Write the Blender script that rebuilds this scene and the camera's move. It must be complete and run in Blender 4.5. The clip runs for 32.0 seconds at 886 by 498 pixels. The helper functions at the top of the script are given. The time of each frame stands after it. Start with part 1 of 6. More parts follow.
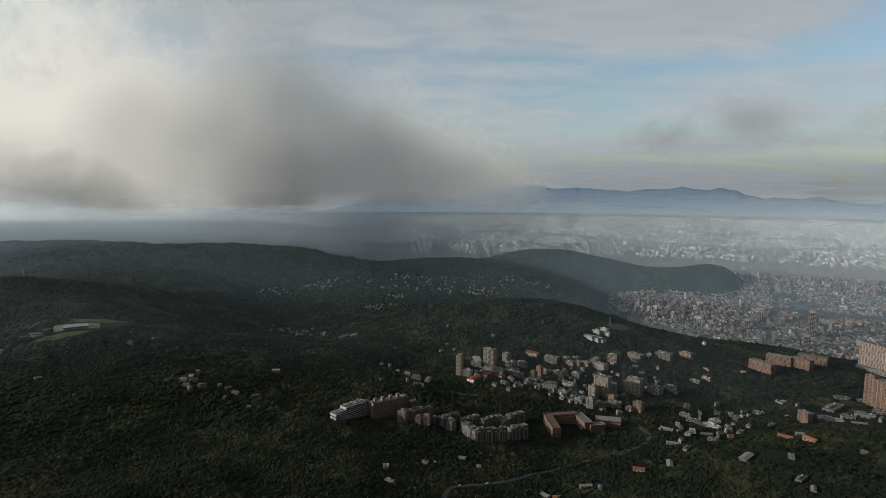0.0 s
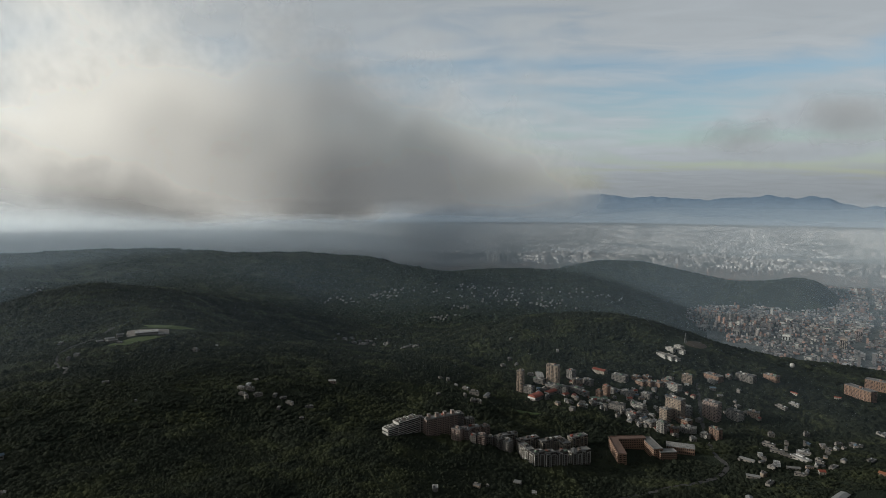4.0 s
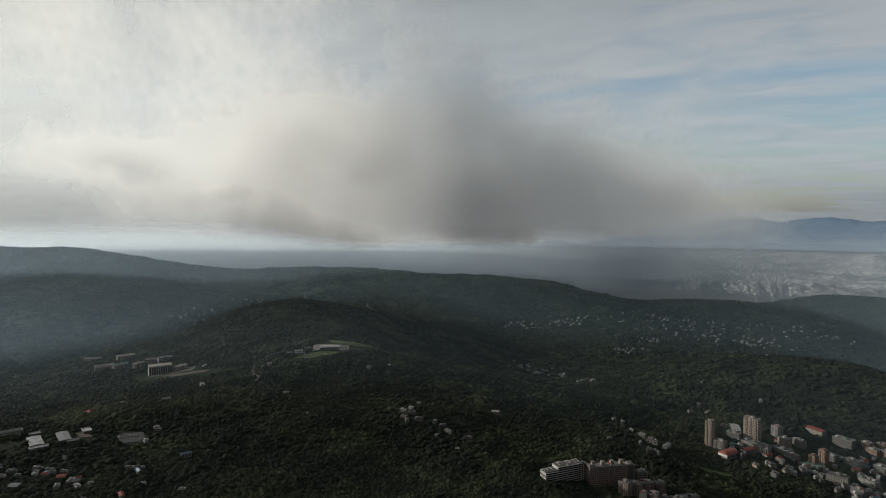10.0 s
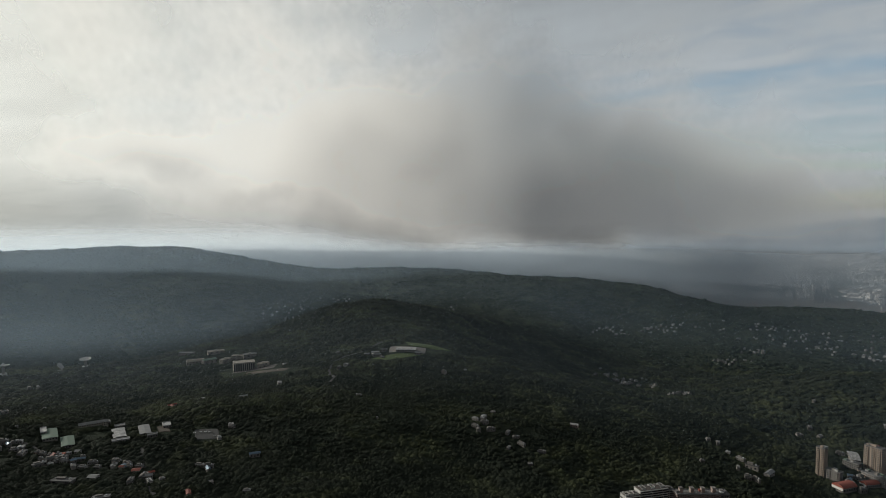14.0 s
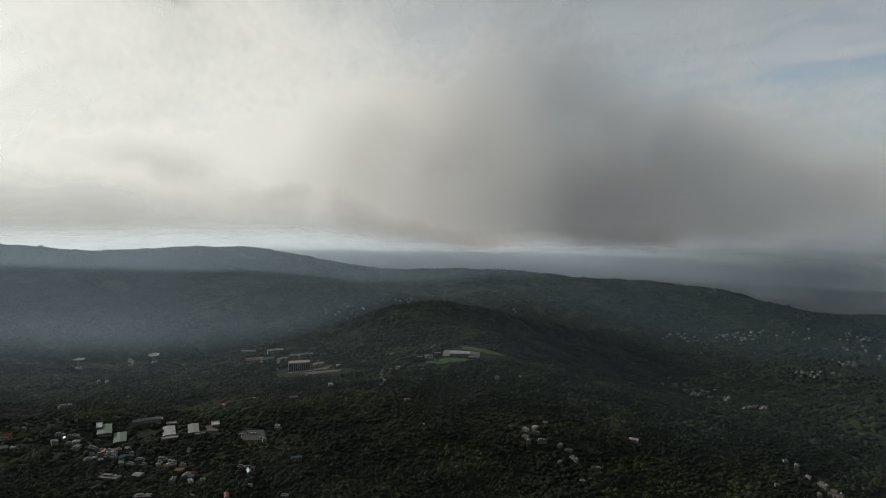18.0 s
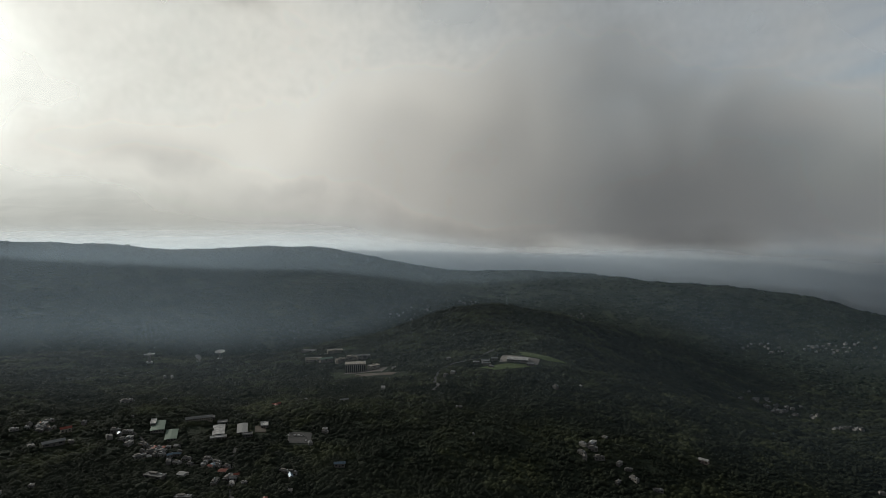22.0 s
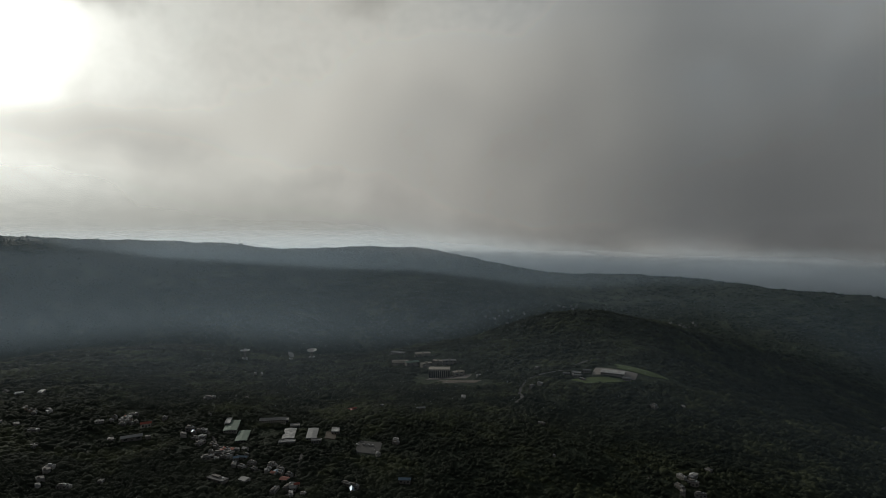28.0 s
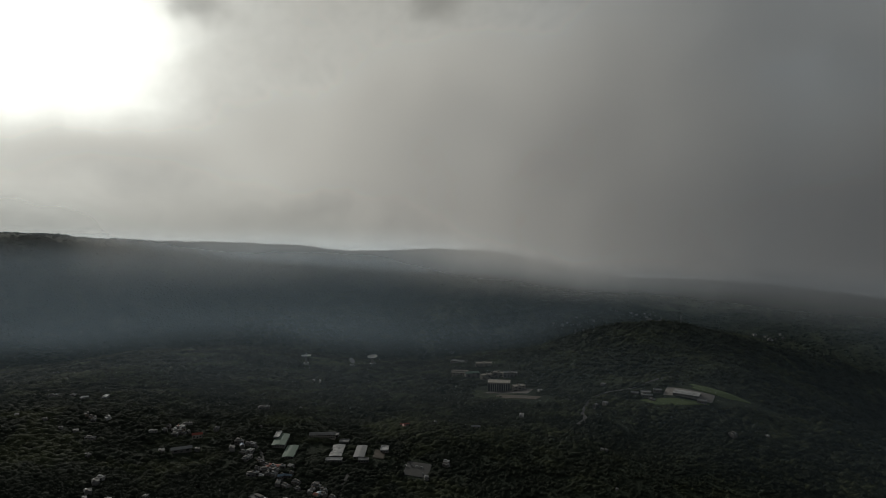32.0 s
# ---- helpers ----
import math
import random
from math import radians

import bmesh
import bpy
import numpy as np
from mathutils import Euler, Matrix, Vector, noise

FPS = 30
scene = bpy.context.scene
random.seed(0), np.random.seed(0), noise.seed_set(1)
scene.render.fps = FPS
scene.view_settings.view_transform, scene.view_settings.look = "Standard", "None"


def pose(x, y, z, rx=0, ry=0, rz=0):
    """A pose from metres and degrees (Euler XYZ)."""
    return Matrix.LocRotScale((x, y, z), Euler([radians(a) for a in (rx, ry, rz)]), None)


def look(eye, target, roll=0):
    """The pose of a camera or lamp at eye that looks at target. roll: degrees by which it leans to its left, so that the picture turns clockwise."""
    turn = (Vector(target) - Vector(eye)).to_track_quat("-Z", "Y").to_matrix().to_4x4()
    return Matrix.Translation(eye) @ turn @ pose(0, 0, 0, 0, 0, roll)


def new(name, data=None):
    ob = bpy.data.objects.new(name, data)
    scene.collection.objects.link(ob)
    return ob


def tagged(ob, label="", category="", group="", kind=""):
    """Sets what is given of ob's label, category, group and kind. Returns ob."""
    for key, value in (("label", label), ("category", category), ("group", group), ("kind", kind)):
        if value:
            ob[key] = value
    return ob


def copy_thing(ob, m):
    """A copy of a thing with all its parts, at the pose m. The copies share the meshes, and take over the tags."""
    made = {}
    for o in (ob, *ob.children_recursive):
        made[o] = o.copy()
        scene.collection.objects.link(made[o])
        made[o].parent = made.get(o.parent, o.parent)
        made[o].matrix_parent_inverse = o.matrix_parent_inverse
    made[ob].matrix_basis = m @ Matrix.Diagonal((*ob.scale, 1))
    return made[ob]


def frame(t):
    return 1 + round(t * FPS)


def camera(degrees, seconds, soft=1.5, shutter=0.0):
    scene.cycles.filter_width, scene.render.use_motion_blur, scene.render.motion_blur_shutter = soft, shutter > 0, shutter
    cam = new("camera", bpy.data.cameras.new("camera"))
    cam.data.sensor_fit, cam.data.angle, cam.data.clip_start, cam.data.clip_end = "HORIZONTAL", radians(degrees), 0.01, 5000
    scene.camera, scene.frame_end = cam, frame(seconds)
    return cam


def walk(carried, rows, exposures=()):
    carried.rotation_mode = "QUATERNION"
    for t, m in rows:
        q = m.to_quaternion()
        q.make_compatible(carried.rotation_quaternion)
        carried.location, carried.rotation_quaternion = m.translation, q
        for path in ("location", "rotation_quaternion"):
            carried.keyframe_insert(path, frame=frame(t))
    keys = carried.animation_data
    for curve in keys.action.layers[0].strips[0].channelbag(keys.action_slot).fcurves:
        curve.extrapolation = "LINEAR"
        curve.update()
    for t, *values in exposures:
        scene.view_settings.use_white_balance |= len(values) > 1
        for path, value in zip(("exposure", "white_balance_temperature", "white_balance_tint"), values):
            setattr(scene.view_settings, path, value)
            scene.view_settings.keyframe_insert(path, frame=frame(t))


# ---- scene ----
# z = 0 is the city plain; the drone flies about 700 m above it.
cam = camera(73.16, 32.0, soft=0.8)
# seconds, x, y, z, pitch, heading (anticlockwise from +y), roll
PATH = [
    (0, -0.0, -0.0, 700.0, -5.99, -23.82, 0.28),
    (1, 10.7, 5.9, 699.7, -5.96, -22.44, 0.18),
    (2, 21.4, 13.4, 699.3, -5.98, -20.66, 0.09),
    (3, 31.0, 20.8, 698.8, -6.00, -18.71, 0.05),
    (3.5, 35.4, 24.4, 698.3, -5.73, -17.79, 0.01),
    (5.5, 56.4, 39.2, 697.0, -2.89, -13.96, 0.00),
    (6, 61.9, 43.1, 697.3, -2.85, -12.63, -0.03),
    (6.5, 67.0, 46.9, 697.8, -2.84, -10.76, -0.02),
    (7, 72.2, 50.6, 698.5, -2.82, -8.88, -0.00),
    (8, 81.5, 56.6, 700.3, -2.85, -5.12, -0.01),
    (9, 90.1, 65.0, 700.5, -2.83, -1.55, -0.03),
    (10, 98.6, 74.4, 700.2, -2.85, 1.50, -0.00),
    (11, 106.1, 86.2, 700.2, -2.88, 4.52, -0.04),
    (12, 112.8, 99.0, 699.9, -2.86, 7.25, -0.08),
    (12.5, 115.9, 105.1, 699.6, -2.82, 8.01, -0.06),
    (13, 118.9, 111.2, 699.4, -2.77, 8.70, -0.06),
    (14, 124.9, 124.0, 699.3, -2.75, 10.16, -0.07),
    (16.5, 139.9, 151.4, 699.5, -2.75, 14.20, -0.03),
    (17, 143.6, 157.6, 699.4, -2.71, 15.06, -0.11),
    (18, 150.1, 170.7, 699.2, -2.66, 16.76, -0.15),
    (19, 154.9, 183.1, 699.0, -2.61, 18.43, -0.16),
    (20, 159.2, 195.7, 698.6, -2.56, 20.10, -0.12),
    (21, 163.6, 208.4, 697.8, -2.52, 21.83, -0.08),
    (22, 167.0, 222.5, 697.5, -2.53, 23.59, -0.05),
    (23, 169.1, 237.2, 697.2, -2.51, 25.13, -0.00),
    (24, 171.1, 251.3, 696.8, -2.47, 26.74, -0.00),
    (25, 172.0, 265.8, 696.4, -2.43, 28.50, -0.00),
    (28, 174.0, 308.4, 695.5, -2.42, 33.77, 0.06),
    (29, 172.1, 323.6, 697.9, -2.44, 35.44, 0.14),
    (30, 170.9, 339.0, 702.0, -2.46, 37.33, 0.13),
    (31, 168.2, 353.7, 706.6, -2.43, 39.14, 0.06),
    (32, 165.1, 366.9, 712.0, -2.44, 40.60, 0.06),
]
# the clip's camera closes down as the sun comes into view; its white balance leans to blue-green
EXPOSURES = [(0, 0.12, 5950, 5.0), (9, 0.08, 5950, 5.0), (19, 0.0, 5950, 5.0), (22, -0.12, 5950, 5.0), (25, -0.25, 5950, 5.0), (28, -0.5, 5950, 5.0), (32, -0.78, 5950, 5.0)]
walk(cam, [(t, pose(x, y, z, 90 + p, 0, h) @ pose(0, 0, 0, 0, 0, r)) for t, x, y, z, p, h, r in PATH], EXPOSURES)

# ---- world, sun ----
SUN_HEADING, SUN_ELEVATION = 73.5, 16.0
SCRAPS = ((41.0, 20.2), (62.5, 18.6))


def heading_vector(h, el=0.0):
    h, el = radians(h), radians(el)
    return Vector((-math.sin(h) * math.cos(el), math.cos(h) * math.cos(el), math.sin(el)))


class Nodes:
    """A short way to write node trees."""

    def __init__(self, tree):
        self.tree = tree
        tree.nodes.clear()

    def add(self, kind, **given):
        n = self.tree.nodes.new(kind)
        for key, value in given.items():
            if key in ("operation", "blend_type", "data_type", "sky_type", "sun_disc", "sun_elevation", "sun_rotation", "altitude", "air_density",
                       "dust_density", "ozone_density", "noise_dimensions", "feature", "interpolation_type", "wave_type"):
                if key == "operation":
                    n.operation = value
                elif key == "blend_type":
                    n.blend_type = value
                elif key == "data_type":
                    n.data_type = value
                elif key == "sky_type":
                    n.sky_type = value
                elif key == "sun_disc":
                    n.sun_disc = value
                elif key == "sun_elevation":
                    n.sun_elevation = value
                elif key == "sun_rotation":
                    n.sun_rotation = value
                elif key == "air_density":
                    n.air_density = value
                elif key == "dust_density":
                    n.dust_density = value
                elif key == "noise_dimensions":
                    n.noise_dimensions = value
                elif key == "feature":
                    n.feature = value
                elif key == "interpolation_type":
                    n.interpolation_type = value
        return n

    def put(self, socket, value):
        if isinstance(value, bpy.types.NodeSocket):
            self.tree.links.new(value, socket)
        else:
            socket.default_value = value

    def math(self, operation, a, b=0.0, c=0.0):
        n = self.add("ShaderNodeMath", operation=operation)
        for i, v in enumerate((a, b, c)):
            self.put(n.inputs[i], v)
        return n.outputs[0]

    def vmath(self, operation, a, b=(0, 0, 0), out=0):
        n = self.add("ShaderNodeVectorMath", operation=operation)
        self.put(n.inputs[0], a)
        self.put(n.inputs[1], b)
        return n.outputs[out]

    def ramp01(self, value, lo, hi):
        n = self.add("ShaderNodeMapRange", interpolation_type="SMOOTHSTEP")
        for i, v in enumerate((value, lo, hi, 0.0, 1.0)):
            self.put(n.inputs[i], v)
        return n.outputs[0]

    def noise(self, vector, scale, detail=4.0, rough=0.5, distort=0.0):
        n = self.add("ShaderNodeTexNoise")
        self.put(n.inputs["Vector"], vector)
        n.inputs["Scale"].default_value, n.inputs["Detail"].default_value = scale, detail
        n.inputs["Roughness"].default_value, n.inputs["Distortion"].default_value = rough, distort
        return n.outputs[0]

    def mix(self, fac, a, b):
        n = self.add("ShaderNodeMix", data_type="RGBA")
        self.put(n.inputs[0], fac)
        self.put(n.inputs[6], a)
        self.put(n.inputs[7], b)
        return n.outputs[2]

    def scaled(self, vector, sx, sy, sz):
        return self.vmath("MULTIPLY", vector, (sx, sy, sz))


world = bpy.data.worlds.new("world")
scene.world = world
world.use_nodes = True
w = Nodes(world.node_tree)
way = w.add("ShaderNodeTexCoord").outputs["Generated"]
sky = w.add("ShaderNodeTexSky", sky_type="NISHITA", sun_disc=False, sun_elevation=radians(SUN_ELEVATION), sun_rotation=radians(-SUN_HEADING), air_density=1.0, dust_density=1.6)
split = w.add("ShaderNodeSeparateXYZ")
w.put(split.inputs[0], way)
up = split.outputs[2]
toward_sun = w.vmath("DOT_PRODUCT", way, tuple(heading_vector(SUN_HEADING, SUN_ELEVATION)), out=1)
# high cloud seen as a flat sheet: streaks get thinner towards the horizon
flat = w.math("ADD", w.math("ABSOLUTE", up), 0.12)
inv = w.math("DIVIDE", 1.0, flat)
sheet = w.vmath("MULTIPLY", way, w.add("ShaderNodeCombineXYZ").outputs[0])
comb = sheet.node.inputs[1].links[0].from_node
for i in range(2):
    w.put(comb.inputs[i], inv)
comb.inputs[2].default_value = 0.0
along_wind = w.vmath("DOT_PRODUCT", sheet, tuple(heading_vector(66)), out=1)
across_wind = w.vmath("DOT_PRODUCT", sheet, tuple(heading_vector(-24)), out=1)
wind = w.add("ShaderNodeCombineXYZ")
w.put(wind.inputs[0], w.math("MULTIPLY", along_wind, 0.5))
w.put(wind.inputs[1], across_wind)
streaks = w.noise(wind.outputs[0], 0.8, 4.0, 0.45, 0.7)
fine = w.noise(wind.outputs[0], 4.2, 5.0, 0.55, 0.7)
cover = w.ramp01(w.math("MULTIPLY_ADD", fine, 0.30, w.math("MULTIPLY", streaks, 0.85)), 0.37, 0.73)
cover = w.math("ADD", cover, w.math("MULTIPLY", w.ramp01(up, 0.16, 0.34), 0.45))
glow = w.math("POWER", w.math("MAXIMUM", toward_sun, 0.0), 3.0)
core = w.math("POWER", w.math("MAXIMUM", toward_sun, 0.0), 45.0)
blaze = w.math("POWER", w.math("MAXIMUM", toward_sun, 0.0), 210.0)
# more cloud towards the sun
cover = w.math("ADD", cover, w.math("MULTIPLY", w.math("SUBTRACT", 1.0, w.ramp01(w.math("ABSOLUTE", up), 0.0, 0.09)), 0.5))
cover = w.math("MINIMUM", w.math("ADD", cover, w.math("MULTIPLY", w.math("MAXIMUM", toward_sun, 0.0), 1.0)), 1.0)
cloud_light = w.math("ADD", w.math("MULTIPLY_ADD", glow, 0.42, 0.42), w.math("MULTIPLY_ADD", core, 1.35, w.math("MULTIPLY", blaze, 3.0)))
cloud_light = w.math("MULTIPLY", cloud_light, w.math("MULTIPLY_ADD", fine, 0.32, 0.85))
cloud_light = w.math("MULTIPLY", cloud_light, w.math("MULTIPLY_ADD", w.ramp01(w.math("ABSOLUTE", up), 0.0, 0.10), 0.36, 0.64))
# the sky is darkened overhead, mostly out of view, so less light reaches the ground
cloud_light = w.math("MULTIPLY", cloud_light, w.math("SUBTRACT", 1.0, w.math("MULTIPLY", w.ramp01(up, 0.12, 0.7), w.math("MULTIPLY_ADD", glow, -0.35, 0.68))))
# small dark scraps of cloud high up, beside the bank
for scrap_at in SCRAPS:
    scrap_way = heading_vector(*scrap_at)
    side = heading_vector(scrap_at[0] + 90)
    across = w.math("DIVIDE", w.vmath("DOT_PRODUCT", way, tuple(side), out=1), 0.085)
    above_it = w.math("DIVIDE", w.vmath("DOT_PRODUCT", way, tuple(scrap_way.cross(side)), out=1), 0.040)
    scrap = w.math("SUBTRACT", 1.0, w.math("SQRT", w.math("MULTIPLY_ADD", across, across, w.math("MULTIPLY", above_it, above_it))))
    scrap = w.ramp01(w.math("MULTIPLY_ADD", w.math("SUBTRACT", w.noise(way, 22.0, 4.0, 0.55), 0.5), 1.6, scrap), 0.0, 0.9)
    scrap = w.math("MULTIPLY", scrap, w.ramp01(w.vmath("DOT_PRODUCT", way, tuple(scrap_way), out=1), 0.5, 0.9))
    cloud_light = w.math("MULTIPLY", cloud_light, w.math("SUBTRACT", 1.0, w.math("MULTIPLY", scrap, 0.5)))
# behind the drone, out of view, the sky is darkened to dim facing walls
ahead = w.vmath("DOT_PRODUCT", way, tuple(heading_vector(12)), out=1)
cloud_light = w.math("MULTIPLY", cloud_light, w.math("MULTIPLY_ADD", w.ramp01(ahead, -0.75, 0.15), 0.55, 0.45))
cover = w.math("MAXIMUM", cover, w.math("MAXIMUM", w.ramp01(up, 0.36, 0.7), w.math("SUBTRACT", 1.0, w.ramp01(ahead, -0.6, 0.0))))
warm = w.mix(w.math("MINIMUM", w.math("MULTIPLY", glow, 1.6), 1.0), (0.99, 0.995, 1.0, 1), (1.07, 1.0, 0.87, 1))
cloud_colour = w.vmath("MULTIPLY", warm, w.add("ShaderNodeCombineXYZ").outputs[0])
comb = cloud_colour.node.inputs[1].links[0].from_node
for i in range(3):
    w.put(comb.inputs[i], cloud_light)
clear = w.vmath("MULTIPLY", sky.outputs[0], (0.12, 0.12, 0.12))
shown = w.mix(cover, clear, cloud_colour)
background = w.add("ShaderNodeBackground")
w.put(background.inputs[0], shown)
background.inputs[1].default_value = 1.0
w.tree.links.new(background.outputs[0], w.add("ShaderNodeOutputWorld").inputs[0])

sun = new("sun", bpy.data.lights.new("sun", "SUN"))
sun.data.energy, sun.data.angle, sun.data.color = 2.3, radians(3), (1.0, 0.90, 0.76)
sun.matrix_world = look(heading_vector(SUN_HEADING, SUN_ELEVATION) * 1000, (0, 0, 0))


# ---- materials ----
def material(name, colour, rough=0.8, metal=0.0, vary=0.25, scale=0.05, fine_scale=0.6, second=None, bump=0.0, bump_scale=1.0, island=0.0, each=0.0, spec=0.3, third=None, fluff=0.0, hues=()):
    """A surface with stains at two scales; second: the colour of the stains; island, each: brightness that varies per loose piece or object."""
    m = bpy.data.materials.new(name)
    m.use_nodes = True
    n = Nodes(m.node_tree)
    place = n.add("ShaderNodeNewGeometry").outputs["Position"]
    big, small = n.noise(place, scale, 4.0, 0.6), n.noise(place, fine_scale, 3.0, 0.6)
    other = second or tuple(c * 0.55 for c in colour)
    fac = n.ramp01(n.math("MULTIPLY_ADD", big, 0.6, n.math("MULTIPLY", small, 0.4)), 0.5 - 0.22, 0.5 + 0.22)
    fac = n.math("MULTIPLY", fac, min(1.0, vary * 2))
    col = n.mix(fac, (*colour, 1), (*other, 1))
    if third:
        patchy = n.math("MULTIPLY_ADD", n.noise(place, 0.009, 3.0, 0.55, 0.6), 0.7, n.math("MULTIPLY", n.noise(place, 0.045, 3.0, 0.6), 0.3))
        col = n.mix(n.math("MULTIPLY", n.ramp01(patchy, 0.47, 0.66), 0.7), col, (*third, 1))
    for i, hue in enumerate(hues):
        pick = n.math("FRACT", n.math("MULTIPLY", n.add("ShaderNodeNewGeometry").outputs["Random Per Island"], 13.7 + 9.1 * i))
        col = n.mix(n.math("GREATER_THAN", pick, 0.70), col, (*hue, 1))
    if island:
        k = n.math("MULTIPLY_ADD", n.add("ShaderNodeNewGeometry").outputs["Random Per Island"], 2 * island, 1 - island)
        col = n.vmath("SCALE", col)
        n.put(col.node.inputs[3], k)
    if each:
        k = n.math("MULTIPLY_ADD", n.add("ShaderNodeObjectInfo").outputs["Random"], 2 * each, 1 - each)
        col = n.vmath("SCALE", col)
        n.put(col.node.inputs[3], k)
    b = n.add("ShaderNodeBsdfPrincipled")
    n.put(b.inputs["Base Color"], col)
    b.inputs["Roughness"].default_value, b.inputs["Metallic"].default_value = rough, metal
    b.inputs["Specular IOR Level"].default_value = spec
    if bump:
        bn = n.add("ShaderNodeBump")
        bn.inputs["Strength"].default_value, bn.inputs["Distance"].default_value = 1.0, bump
        if fluff:
            # leaves face every way, so a crown shades more softly than a solid ball
            facing = n.vmath("SCALE", n.add("ShaderNodeNewGeometry").outputs["Normal"])
            facing.node.inputs[3].default_value = 1 - fluff
            n.put(bn.inputs["Normal"], n.vmath("NORMALIZE", n.vmath("ADD", facing, (0, 0, fluff))))
        n.put(bn.inputs["Height"], n.noise(place, bump_scale, 3.0, 0.65))
        n.put(b.inputs["Normal"], bn.outputs[0])
    n.tree.links.new(b.outputs[0], n.add("ShaderNodeOutputMaterial").inputs[0])
    return m


LEAVES = material("leaves", (0.040, 0.046, 0.031), 0.9, 0, 0.6, 0.010, 0.8, (0.016, 0.021, 0.015), bump=0.8, bump_scale=0.9, island=0.25, spec=0.08, third=(0.080, 0.088, 0.043), fluff=0.76)
FAR_LEAVES = material("far_leaves", (0.042, 0.052, 0.037), 0.8, 0, 0.6, 0.006, 0.08, (0.018, 0.026, 0.017), bump=3.0, bump_scale=0.12, island=0.25, spec=0.05, fluff=0.5)
BARK = material("bark", (0.11, 0.085, 0.06), 0.9, 0, 0.5, 0.5, 3.0, each=0.2)
EARTH = material("undergrowth", (0.036, 0.043, 0.030), 0.95, 0, 0.6, 0.010, 0.5, (0.022, 0.029, 0.021), bump=2.5, bump_scale=0.3, spec=0.05, third=(0.058, 0.068, 0.040), fluff=0.68)

CITY_GROUND = material("city_ground", (0.15, 0.15, 0.15), 0.9, 0, 0.5, 0.006, 0.03, (0.045, 0.055, 0.045), spec=0.1)

# ---- relief ----
BROAD_HILLS_A = [
    (-4200, -900, 180), (-4200, 600, 383), (-4200, 2100, 231), (-4200, 3600, -108),
    (-4200, 5100, 376), (-2700, -2400, 284), (-2700, -900, 88), (-2700, 600, -69),
    (-2700, 2100, 120), (-2700, 3600, 233), (-2700, 5100, 27), (-1200, -2400, 248),
    (-1200, -900, 74), (-1200, 600, 138), (-1200, 2100, -74), (-1200, 3600, -204),
    (-1200, 5100, 339), (300, -2400, 259), (300, -900, 117), (300, 600, 174),
    (300, 2100, 82), (300, 3600, 181), (300, 5100, 348), (1800, -2400, 181),
    (1800, -900, -97), (1800, 600, 67), (1800, 2100, -138), (1800, 3600, 285),
    (1800, 5100, -239), (3300, -2400, 8), (3300, -900, -135), (3300, 600, 142),
]
BROAD_HILLS_B = [
    (3300, 2100, -74), (3300, 3600, -174), (3300, 5100, -49),
]
HILLS_A = [
    (-4200, -600, -21), (-4200, 300, -52), (-4200, 1200, -6), (-4200, 2100, -82),
    (-4200, 3000, 70), (-4200, 3900, 1), (-3300, -1500, 65), (-3300, -600, 41),
    (-3300, 1200, 152), (-3300, 2100, 110), (-3300, 3000, 113), (-3300, 3900, -220),
    (-3300, 4800, -247), (-2400, -2400, 23), (-2400, -600, -34), (-2400, 300, -115),
    (-2400, 1200, -195), (-2400, 2100, -129), (-2400, 3000, 112), (-2400, 3900, 273),
    (-2400, 4800, -271), (-2400, 5700, -5), (-1500, -2400, 22), (-1500, -600, 3),
    (-1500, 300, 50), (-1500, 1200, 170), (-1500, 2100, 84), (-1500, 3000, -176),
    (-1500, 3900, 52), (-1500, 4800, -76), (-1500, 5700, -370), (-600, -2400, 30),
]
HILLS_B = [
    (-600, -1500, -20), (-600, -600, -13), (-600, 300, 46), (-600, 1200, -110),
    (-600, 2100, 109), (-600, 3000, 20), (-600, 3900, 72), (-600, 4800, -105),
    (-600, 5700, -216), (300, -2400, 41), (300, -600, 65), (300, 300, -72),
    (300, 1200, 67), (300, 2100, 36), (300, 3000, -133), (300, 3900, 0),
    (300, 4800, -324), (300, 5700, -297), (1200, -600, 32), (1200, 300, 60),
    (1200, 1200, 57), (1200, 2100, -184), (1200, 3000, 198), (1200, 3900, -74),
    (1200, 4800, -173), (1200, 5700, 129), (2100, -2400, 64), (2100, -600, -48),
    (2100, 300, -72), (2100, 1200, 51), (2100, 2100, -22), (2100, 3000, 17),
]
HILLS_C = [
    (2100, 3900, -24), (2100, 4800, 5), (2100, 5700, 8), (3000, -2400, 3),
    (3000, -1500, -81), (3000, -600, 79), (3000, 300, -22), (3000, 1200, -55),
    (3000, 2100, 59), (3000, 3000, -129), (3000, 3900, 365), (3000, 4800, 92),
    (3000, 5700, 88), (3900, -1500, 4), (3900, -600, 80), (3900, 300, -109),
    (3900, 1200, 130), (3900, 2100, -122), (3900, 3000, 554), (3900, 3900, -374),
]
KNOLLS_A = [
    (711, 1309, -49), (1217, 1498, 94), (232, 995, -19), (-223, 1554, 58),
    (-619, 1497, -8), (-180, 2060, 0), (-468, 1195, 31), (-1306, 1727, -59),
    (-766, 816, 26), (288, 2041, -82), (-1068, 1321, -14), (-1199, 3072, 121),
    (1257, 2766, -56), (1324, 2168, 32), (1004, 1030, -52), (1471, 1054, -38),
    (1272, 766, 3), (874, 711, -30), (505, 694, -60), (1755, 1243, 86),
    (541, 2930, -97), (-524, 2126, 83), (-56, 2410, 77), (981, 1800, 138),
    (-1330, 2243, 59), (-915, 2571, 63), (-1939, 1407, 48), (-1832, 1761, 9),
    (-1554, 1059, -5), (-2231, 2061, 82), (-1634, 2878, 190), (242, 3662, 34),
]
